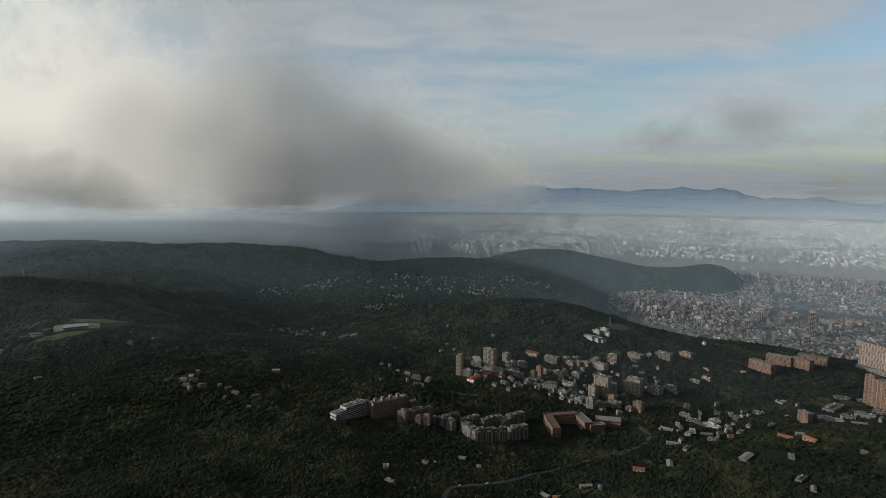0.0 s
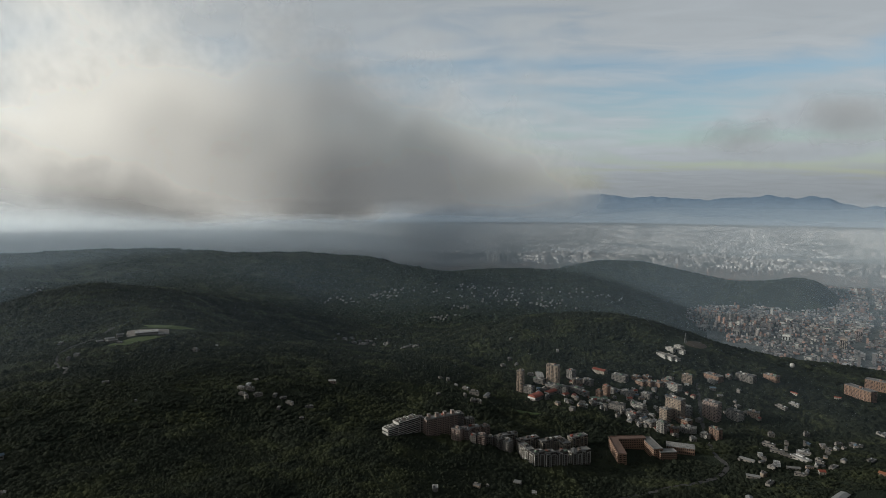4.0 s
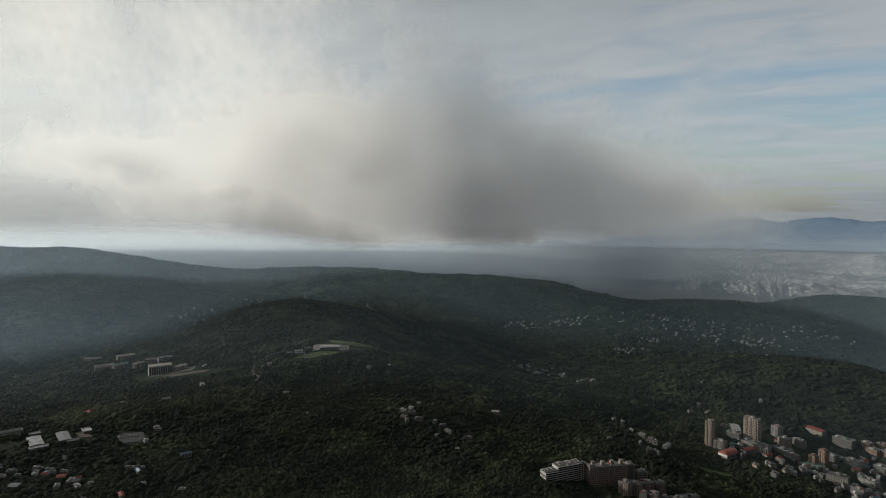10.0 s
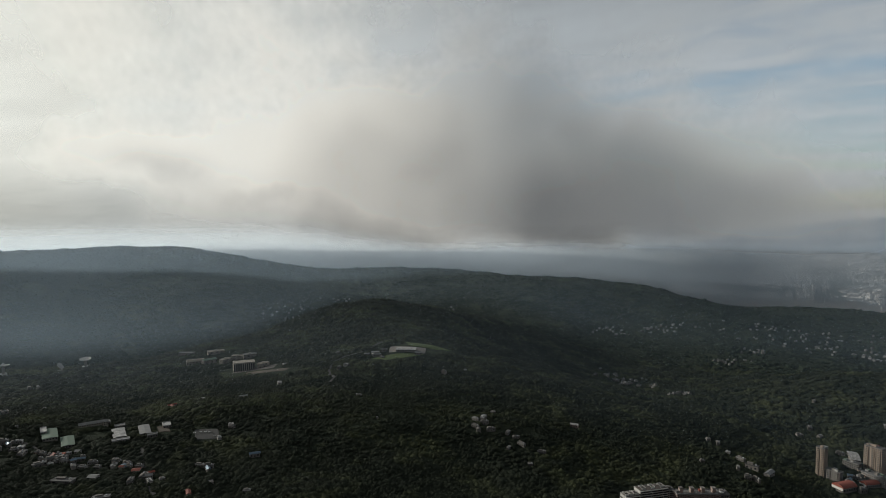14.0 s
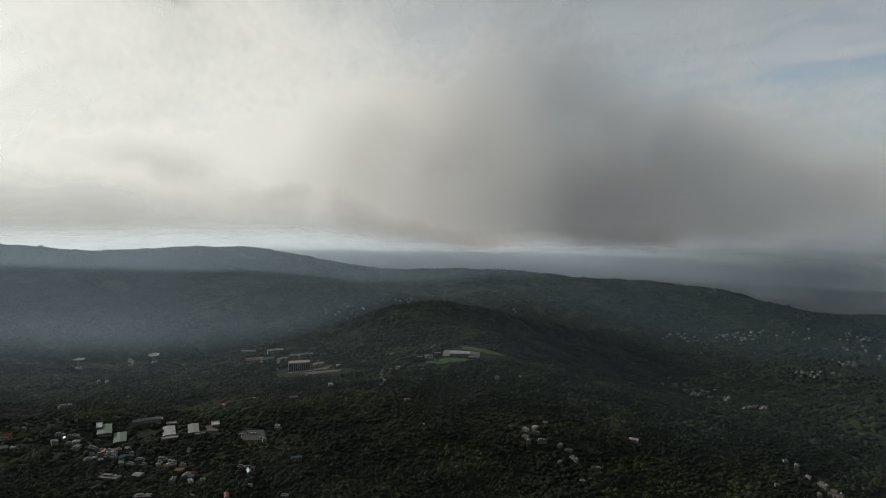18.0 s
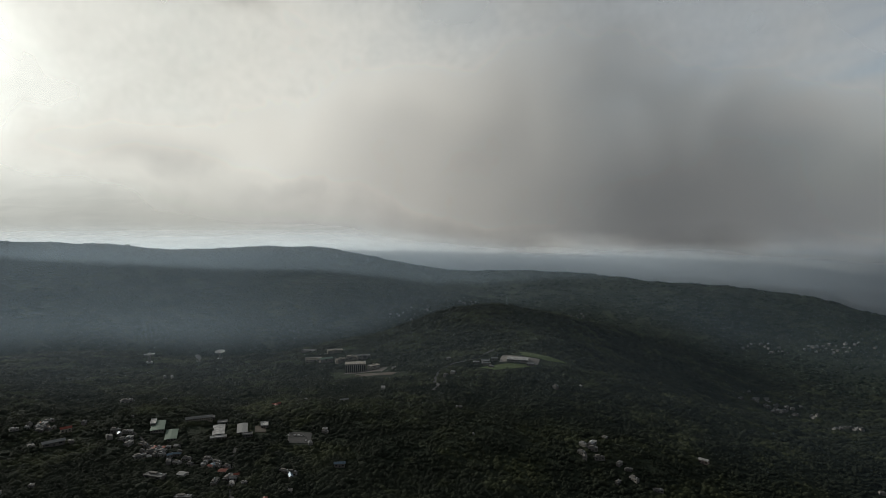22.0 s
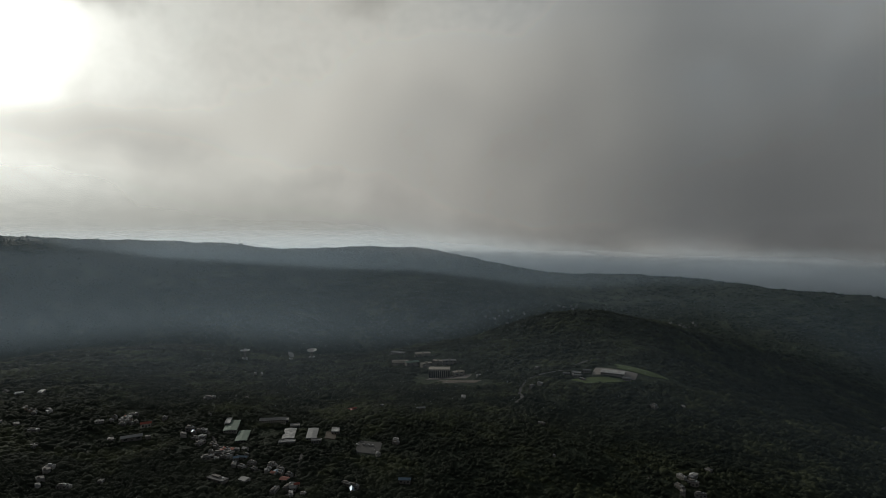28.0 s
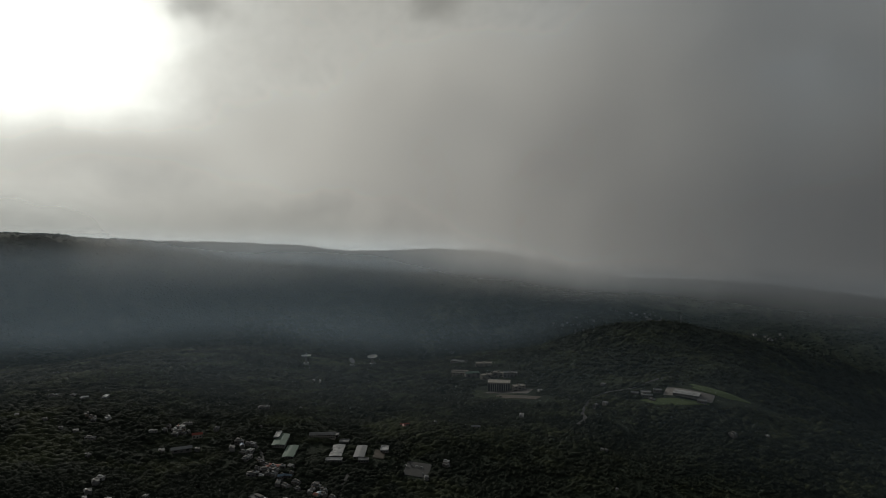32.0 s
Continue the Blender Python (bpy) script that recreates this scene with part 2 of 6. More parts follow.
KNOLLS_B = [
    (665, 3517, 36), (1068, 3530, -98), (-68, 3061, 41), (1389, 3099, -95),
    (1917, 2686, 28), (2000, 1600, -77), (1700, 200, 3), (1500, -500, 3),
    (700, 300, 0), (0, 300, 4), (-600, 0, -9), (-600, -900, -10),
    (600, -800, -32), (-1500, -400, 24), (-1300, 400, -20), (-2400, 600, 104),
    (-2400, 1500, 46), (1700, 800, 5),
]
RELIEF = [(1200, BROAD_HILLS_A + BROAD_HILLS_B), (600, HILLS_A + HILLS_B + HILLS_C), (300, KNOLLS_A + KNOLLS_B)]

# from, to, depth, width; place, rise, width
VALLEYS = [(-2500, 1500, -1250, 2380, 120, 250), (-1250, 2380, -350, 2800, 70, 220)]
SUMMITS = [(-477, 2124, 26, 150), (-1382, 3162, 48, 330)]

MIDDLE = np.array((62.0, 43.0, 700.0))


def ease(a):
    a = np.clip(a, 0, 1)
    return a * a * (3 - 2 * a)


def relief(x, y):
    """The height of the hills above the plain, in metres."""
    x, y = np.asarray(x, float), np.asarray(y, float)
    h = np.zeros(np.broadcast(x, y).shape)
    for size, hills in RELIEF:
        for hx, hy, a in hills:
            h += a * np.exp(-((x - hx) ** 2 + (y - hy) ** 2) / (2.0 * size * size))
    # the deep valley between the near hills and the long ridge
    for ax, ay, bx, by, depth, wide in VALLEYS:
        k = np.clip(((x - ax) * (bx - ax) + (y - ay) * (by - ay)) / ((bx - ax) ** 2 + (by - ay) ** 2), 0, 1)
        h -= depth * np.exp(-((x - ax - k * (bx - ax)) ** 2 + (y - ay - k * (by - ay)) ** 2) / (2.0 * wide * wide))
    for ax, ay, rise, wide in SUMMITS:
        h += rise * np.exp(-((x - ax) ** 2 + (y - ay) ** 2) / (2.0 * wide * wide))
    # the city plain lies beyond the hills and to their east
    turn, far = np.degrees(np.arctan2(x - MIDDLE[0], y - MIDDLE[1])), np.hypot(x - MIDDLE[0], y - MIDDLE[1])
    h = np.clip(h, 0, None) * (1 - ease((turn - 47) / 5) * ease((far - 2500) / 500)) * (1 - ease((far - 4950) / 800))
    s = np.clip((h - 15) / 75, 0, 1)
    h = h * s * s * (3 - 2 * s)
    # fine relief on the hills: gullies and spurs
    k = np.clip(h / 150, 0, 1)
    return h + k * (9 * rough_noise(x / 230, y / 230, 1) + 5 * rough_noise(x / 95, y / 95, 2) + 2.0 * rough_noise(x / 40, y / 40, 3))


def rough_noise(x, y, seed):
    """Smooth value noise in -1..1."""
    xi, yi = np.floor(x).astype(np.int64), np.floor(y).astype(np.int64)
    fx, fy = x - xi, y - yi
    fx, fy = fx * fx * (3 - 2 * fx), fy * fy * (3 - 2 * fy)

    def lattice(i, j):
        v = np.sin(i * 127.1 + j * 311.7 + seed * 74.7) * 43758.5453
        return 2 * (v - np.floor(v)) - 1

    top = lattice(xi, yi) * (1 - fx) + lattice(xi + 1, yi) * fx
    low = lattice(xi, yi + 1) * (1 - fx) + lattice(xi + 1, yi + 1) * fx
    return top * (1 - fy) + low * fy


NEAR_LIMIT, FAR_LIMIT = 3600.0, 4800.0


def drawn_in(p):
    """The far country drawn in towards the middle, so that all of it lies within the lens's reach of 5 km: nothing changes within 3.6 km."""
    p = np.asarray(p, float)
    d = p - MIDDLE
    r = np.hypot(d[..., 0], d[..., 1])
    g = np.where(r < NEAR_LIMIT, r, NEAR_LIMIT + (FAR_LIMIT - NEAR_LIMIT) * (1 - np.exp(-(np.maximum(r, NEAR_LIMIT) - NEAR_LIMIT) / (FAR_LIMIT - NEAR_LIMIT))))
    return MIDDLE + d * (g / np.maximum(r, 1e-6))[..., None]


def mesh_from(name, verts, faces, mats, slots=None, smooth=False):
    me = bpy.data.meshes.new(name)
    verts, faces = np.asarray(verts, np.float32), np.asarray(faces, np.int32)
    n, k = faces.shape
    me.vertices.add(len(verts))
    me.vertices.foreach_set("co", verts.ravel())
    me.loops.add(n * k)
    me.loops.foreach_set("vertex_index", faces.ravel())
    me.polygons.add(n)
    me.polygons.foreach_set("loop_start", np.arange(0, n * k, k, dtype=np.int32))
    if slots is not None:
        me.polygons.foreach_set("material_index", np.asarray(slots, np.int32))
    me.polygons.foreach_set("use_smooth", np.full(n, smooth))
    for m in mats:
        me.materials.append(m)
    me.update(calc_edges=True)
    return me


# ---- ground: one sheet from under the drone to the horizon ----
turns = np.radians(np.concatenate([np.arange(-66, 84, 0.25), np.arange(84, 294, 3.0)]))
rings = np.concatenate([[0.5, 120, 220, 320, 400], np.geomspace(460, 16000, 215)])
tt, rr = np.meshgrid(turns, rings)
gx, gy = MIDDLE[0] - np.sin(tt) * rr, MIDDLE[1] + np.cos(tt) * rr
gz = relief(gx, gy)
cols = len(turns)
i, j = np.meshgrid(np.arange(len(rings) - 1), np.arange(cols), indexing="ij")
quads = np.stack([i * cols + j, i * cols + (j + 1) % cols, (i + 1) * cols + (j + 1) % cols, (i + 1) * cols + j], -1).reshape(-1, 4)[:, ::-1]
ground = new("ground", mesh_from("ground", drawn_in(np.stack([gx, gy, gz], -1).reshape(-1, 3)), quads, [EARTH, CITY_GROUND], (gz.reshape(-1)[quads].max(1) < 6).astype(int), smooth=True))
tagged(ground, "dark green forested hills falling to a grey city plain", "ground", kind="structure")


# ---- woods ----
CLEARINGS = []


def clear(x, y, r):
    CLEARINGS.append((x, y, r))


def fan(n, r0, r1, seed, h0=-66, h1=84):
    """n places spread evenly over a fan of country between two distances from the middle."""
    g = np.random.default_rng(seed)
    r = np.sqrt(g.uniform(r0 * r0, r1 * r1, n))
    a = np.radians(g.uniform(h0, h1, n))
    return MIDDLE[0] - np.sin(a) * r, MIDDLE[1] + np.cos(a) * r, g


def cap(level):
    """The upper part of a ball of small triangles, for a crown."""
    bm = bmesh.new()
    bmesh.ops.create_icosphere(bm, subdivisions=level, radius=1.0)
    bmesh.ops.delete(bm, geom=[v for v in bm.verts if v.co.z < -0.55], context="VERTS")
    bm.verts.index_update()
    v = np.array([q.co[:] for q in bm.verts])
    f = np.array([[q.index for q in p.verts] for p in bm.faces])
    bm.free()
    return v, f


def crowns(name, x, y, g, level, wide, tall, mat):
    """Many uneven crowns in one mesh."""
    v, f = cap(level)
    n = len(x)
    size = wide * g.lognormal(0, 0.28, n) * (1 + 0.35 * rough_noise(x / 90, y / 90, 8))
    up = tall * g.lognormal(0, 0.25, n) * (size / wide) ** 0.5
    bumps = g.normal(0, 0.12, (n, len(v)))
    spin = g.uniform(0, 6.283, n)
    c, s = np.cos(spin)[:, None], np.sin(spin)[:, None]
    k = 1 + bumps
    px = (v[None, :, 0] * c - v[None, :, 1] * s) * k * size[:, None]
    py = (v[None, :, 0] * s + v[None, :, 1] * c) * k * size[:, None] * g.uniform(0.75, 1.25, n)[:, None]
    pz = (v[None, :, 2] * k - 0.15) * up[:, None]
    base = relief(x, y) + g.normal(0, 0.16 * tall, n) + 0.35 * tall * rough_noise(x / 14, y / 14, 6)
    pts = np.stack([px + x[:, None], py + y[:, None], pz + base[:, None]], -1).reshape(-1, 3)
    faces = (f[None] + (np.arange(n) * len(v))[:, None, None]).reshape(-1, 3)
    return new(name, mesh_from(name, drawn_in(pts), faces, [mat], smooth=True))


def wooded(x, y, least=45.0):
    ok = relief(x, y) > least
    for cx, cy, r in CLEARINGS:
        ok &= (x - cx) ** 2 + (y - cy) ** 2 > r * r
    return ok


def plant_woods():
    for name, n, r0, r1, level, wide, tall, mat, label in (
            ("under_woods", 9000, 60, 600, 1, 4.0, 3.0, LEAVES, "dense dark green forest below the drone"),
            ("near_woods", 70000, 570, 980, 1, 2.6, 2.6, LEAVES, "dense dark green broadleaf forest covering the hills"),
            ("slope_woods", 82000, 860, 1560, 1, 3.6, 3.2, LEAVES, "dense dark green broadleaf forest on the slopes"),
            ("middle_woods", 44000, 1420, 2450, 1, 5.6, 4.4, LEAVES, "dense dark green forest on the middle slopes"),
            ("far_woods", 25000, 2350, 3450, 1, 7.6, 5.4, FAR_LEAVES, "hazy blue-green forest on the far hills"),
            ("ridge_woods", 16000, 3400, 5000, 1, 9.8, 5.4, FAR_LEAVES, "hazy dark forest along the far ridge")):
        x, y, g = fan(n, r0, r1, len(name))
        ok = wooded(x, y)
        tagged(crowns(name, x[ok], y[ok], g, level, wide, tall, mat), label, "forest", kind="stuff")


# ---- city on the plain ----
CITY_WALL = material("city_wall", (0.25, 0.225, 0.21), 0.85, 0, 0.4, 0.004, 0.05, (0.16, 0.14, 0.135), island=0.5, hues=((0.30, 0.19, 0.15), (0.36, 0.335, 0.31), (0.14, 0.13, 0.13)))
CITY_ROOF = material("city_roof", (0.17, 0.165, 0.165), 0.85, 0, 0.4, 0.01, 0.2, (0.12, 0.13, 0.14), island=0.6, hues=((0.24, 0.14, 0.11), (0.10, 0.13, 0.12), (0.30, 0.29, 0.285)))

# far walls are lightened in their colour so they show through the haze sheets
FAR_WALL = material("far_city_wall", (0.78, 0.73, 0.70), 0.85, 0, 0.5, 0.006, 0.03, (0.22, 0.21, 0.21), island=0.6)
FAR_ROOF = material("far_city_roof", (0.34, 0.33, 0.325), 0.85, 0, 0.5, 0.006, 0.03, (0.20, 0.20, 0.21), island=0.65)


def boxes(x, y, z, a, b, h, turn):
    """Many blocks in one mesh: walls in the first material, roofs in the second."""
    n = len(x)
    corner = np.array([(-1, -1), (1, -1), (1, 1), (-1, 1)]) * 0.5
    c, s = np.cos(turn)[:, None], np.sin(turn)[:, None]
    ux, uy = corner[None, :, 0] * a[:, None], corner[None, :, 1] * b[:, None]
    px, py = ux * c - uy * s + x[:, None], ux * s + uy * c + y[:, None]
    low = np.stack([px, py, np.repeat(z[:, None], 4, 1)], -1)
    top = np.stack([px, py, np.repeat((z + h)[:, None], 4, 1)], -1)
    pts = np.concatenate([low, top], 1).reshape(-1, 3)
    q = np.array([(0, 1, 5, 4), (1, 2, 6, 5), (2, 3, 7, 6), (3, 0, 4, 7), (4, 5, 6, 7)])
    faces = (q[None] + (np.arange(n) * 8)[:, None, None]).reshape(-1, 4)
    return pts, faces, np.tile([0, 0, 0, 0, 1], n)


def city(name, n, r0, r1, h0, h1, size, seed, label, mats):
    x, y, g = fan(n, r0, r1, seed, h0, h1)
    ok = relief(x, y) < 12
    # streets, avenues and parks stay open; quarters differ in height
    u, v = x * 0.8 + y * 0.6 + 60 * rough_noise(x / 300, y / 300, 14), y * 0.8 - x * 0.6 + 60 * rough_noise(x / 300, y / 300, 15)
    ok &= (np.abs((u / 190) % 1 - 0.5) < 0.45) & (np.abs((v / 130) % 1 - 0.5) < 0.45)
    ok &= (np.abs((u / 830) % 1 - 0.5) < 0.472) & (np.abs((v / 690) % 1 - 0.5) < 0.47)
    ok &= rough_noise(x / 420, y / 420, 9) + 0.35 * rough_noise(x / 130, y / 130, 10) < 0.55
    # the river with its open banks
    ok &= ~in_river(x, y, 60)
    x, y = x[ok], y[ok]
    n = len(x)
    tall = np.clip(rough_noise(x / 520, y / 520, 5) + 0.5 * rough_noise(x / 170, y / 170, 7) + 0.1, 0, 1)
    h = g.lognormal(math.log(8.0), 0.35, n) * (1 + tall * 0.7)
    if size > 15:
        h *= 2.2
    a, b = g.lognormal(0, 0.5, n) * size, g.uniform(0.6, 1.4, n) * size
    high = g.random(n) < 0.008 + 0.11 * tall ** 2
    h[high] = g.uniform(20, 48, high.sum()) * (1.5 if size > 15 else 1.0)
    a[high], b[high] = g.uniform(0.9, 1.6, high.sum()) * size, g.uniform(0.9, 1.5, high.sum()) * size
    broad = g.random(n) < 0.012
    a[broad], b[broad], h[broad] = g.uniform(2.5, 5, broad.sum()) * size, g.uniform(1.6, 2.6, broad.sum()) * size, g.uniform(7, 18, broad.sum())
    turn = 0.64 + (g.random(n) < 0.5) * math.pi / 2 + g.normal(0, 0.12, n)
    p, f, slot = boxes(x, y, np.zeros(n), a, b, h, turn)
    return tagged(new(name, mesh_from(name, drawn_in(p), f, mats, slot)), label, "city", kind="stuff")


def in_river(x, y, margin=0.0):
    """A broad river that winds across the plain."""
    s = (x - 6900) * 0.62 + (y - 4300) * -0.78
    d = (x - 6900) * 0.78 + (y - 4300) * 0.62 - 420 * np.sin(s / 900.0) - 60 * np.sin(s / 310.0)
    return np.abs(d) < 150 + margin


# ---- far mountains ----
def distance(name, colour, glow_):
    """A plain backdrop of far mountains, with the haze before them put into colour and glow."""
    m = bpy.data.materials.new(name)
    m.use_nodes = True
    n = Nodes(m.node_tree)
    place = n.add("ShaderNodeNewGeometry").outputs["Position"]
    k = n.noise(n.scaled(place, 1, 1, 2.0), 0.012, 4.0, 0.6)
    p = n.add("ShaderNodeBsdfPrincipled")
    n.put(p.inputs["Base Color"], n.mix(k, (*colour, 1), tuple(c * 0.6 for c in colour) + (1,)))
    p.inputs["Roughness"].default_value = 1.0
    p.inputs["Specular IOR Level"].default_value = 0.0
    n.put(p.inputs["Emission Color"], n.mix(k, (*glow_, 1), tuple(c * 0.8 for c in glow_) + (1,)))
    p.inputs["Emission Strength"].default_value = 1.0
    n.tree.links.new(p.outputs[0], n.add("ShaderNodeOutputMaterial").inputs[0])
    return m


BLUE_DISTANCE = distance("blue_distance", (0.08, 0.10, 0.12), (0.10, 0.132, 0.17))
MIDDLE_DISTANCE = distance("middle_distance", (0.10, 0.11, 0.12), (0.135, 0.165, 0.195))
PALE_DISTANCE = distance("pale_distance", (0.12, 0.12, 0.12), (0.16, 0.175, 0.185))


def mountains(name, h0, h1, radius, low, high, seed, label, mat):
    """A mountain range: its crest's elevation wanders between low and high degrees as seen from the middle."""
    a = np.arange(h0, h1, 0.12)
    e = rough_noise(a / 9.0, a * 0, seed) * 0.5 + rough_noise(a / 3.1, a * 0, seed + 1) * 0.3 + rough_noise(a / 1.1, a * 0, seed + 2) * 0.13 + rough_noise(a / 0.4, a * 0, seed + 3) * 0.05
    e = low + (high - low) * np.clip(0.5 + e * 0.75, 0, 1.2)
    e = low - 1.0 + (e - low + 1.0) * ease((a - h0) / 7) * ease((h1 - a) / 7)
    crest = 700 + radius * np.tan(np.radians(e))
    ar = np.radians(a)
    rows = []
    for k, (dr, part) in enumerate(((-9, 0.0), (-6, 0.45), (-3, 0.78), (0, 1.0), (6, 0.6))):
        r = radius + dr
        rows.append(np.stack([MIDDLE[0] - np.sin(ar) * r, MIDDLE[1] + np.cos(ar) * r, 440 + (crest - 440) * part + (14 * rough_noise(a / 0.7, a * 0 + k, seed + 5) if 0 < part < 1 else 0)], -1))
    n = len(a)
    i, j = np.meshgrid(np.arange(4), np.arange(n - 1), indexing="ij")
    f = np.stack([i * n + j, (i + 1) * n + j, (i + 1) * n + j + 1, i * n + j + 1], -1).reshape(-1, 4)
    return tagged(new(name, mesh_from(name, np.concatenate(rows), f, [mat], smooth=True)), label, "mountains", kind="structure")


# ---- haze: thin tinted sheets that stand in for the hazy air and scatter daylight ----
def haze_material(name, density, base, top, tint, rise, lean, from_, tilt):
    """Mist that thins upwards, lies clear of the ground it meets and thickens sunward, in place of the sun's glow in
    it.
    """
    m = bpy.data.materials.new(name)
    m.use_nodes = True
    n = Nodes(m.node_tree)
    place = n.add("ShaderNodeNewGeometry").outputs["Position"]
    z, uv = n.add("ShaderNodeSeparateXYZ"), n.add("ShaderNodeSeparateXYZ")
    n.put(z.inputs[0], place)
    n.put(uv.inputs[0], n.add("ShaderNodeTexCoord").outputs["UV"])
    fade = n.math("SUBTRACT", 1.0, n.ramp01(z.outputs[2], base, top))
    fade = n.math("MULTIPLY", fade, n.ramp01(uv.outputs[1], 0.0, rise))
    sunward_gain = n.math("MULTIPLY_ADD", n.ramp01(uv.outputs[0], from_, from_ + 40.0), lean, 1.0)
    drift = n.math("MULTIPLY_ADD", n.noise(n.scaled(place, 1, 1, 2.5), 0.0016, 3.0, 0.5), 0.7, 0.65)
    fac = n.math("MINIMUM", n.math("MULTIPLY", n.math("MULTIPLY", n.math("MULTIPLY", fade, sunward_gain), drift), density), 0.8)
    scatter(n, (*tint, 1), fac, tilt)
    return m


def scatter(n, tint, fac, lean=0.55):
    """Drops pass on the light that falls on them from above, before and behind alike."""
    front, back, lit, clear_, out = (n.add(k) for k in ("ShaderNodeBsdfDiffuse", "ShaderNodeBsdfTranslucent", "ShaderNodeAddShader", "ShaderNodeBsdfTransparent", "ShaderNodeMixShader"))
    facing = n.vmath("SCALE", n.add("ShaderNodeNewGeometry").outputs["Normal"])
    facing.node.inputs[3].default_value = lean
    for b, up_ in ((front, 1 - lean), (back, lean - 1)):
        n.put(b.inputs[0], tint)
        n.put(b.inputs["Normal"], n.vmath("NORMALIZE", n.vmath("ADD", facing, (0, 0, up_))))
    n.put(lit.inputs[0], front.outputs[0])
    n.put(lit.inputs[1], back.outputs[0])
    n.put(out.inputs[0], fac)
    n.put(out.inputs[1], clear_.outputs[0])
    n.put(out.inputs[2], lit.outputs[0])
    n.tree.links.new(out.outputs[0], n.add("ShaderNodeOutputMaterial").inputs[0])


def haze(name, radius, density, base, top, tint=(0.68, 0.79, 0.90), rise=130.0, lean=0.2, tilt=0.55, from_=10.0):
    deg = np.arange(-75, 95, 0.5)
    a = np.radians(deg)
    n = len(a)
    true = radius if radius < NEAR_LIMIT else NEAR_LIMIT - (FAR_LIMIT - NEAR_LIMIT) * math.log(1 - (radius - NEAR_LIMIT) / (FAR_LIMIT - NEAR_LIMIT))
    gx, gy = MIDDLE[0] - np.sin(a) * true, MIDDLE[1] + np.cos(a) * true
    foot = drawn_in(np.stack([gx, gy, relief(gx, gy)], -1))
    over = np.array((-12.0, 0, 30, 60, 100, 150, 220, 300, 400, 520, 700, 900))
    z = np.minimum(foot[None, :, 2] + over[:, None], np.maximum(top + 5.0, foot[None, :, 2]))
    k = len(over)
    pts = np.stack([np.repeat(foot[None, :, 0], k, 0), np.repeat(foot[None, :, 1], k, 0), z], -1).reshape(-1, 3)
    i, j = np.meshgrid(np.arange(k - 1), np.arange(n - 1), indexing="ij")
    f = np.stack([i * n + j, i * n + j + 1, (i + 1) * n + j + 1, (i + 1) * n + j], -1).reshape(-1, 4)
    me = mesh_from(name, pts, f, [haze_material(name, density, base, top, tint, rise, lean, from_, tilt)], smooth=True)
    uv = me.uv_layers.new(name="mist")
    us, vs = np.tile(deg, k), (z - foot[None, :, 2]).ravel()
    uv.data.foreach_set("uv", np.stack([us[f.ravel()], vs[f.ravel()]], -1).astype(np.float32).ravel())
    return tagged(new(name, me), "thin blue-grey sheet standing in for haze over the valleys", "haze", kind="stuff")


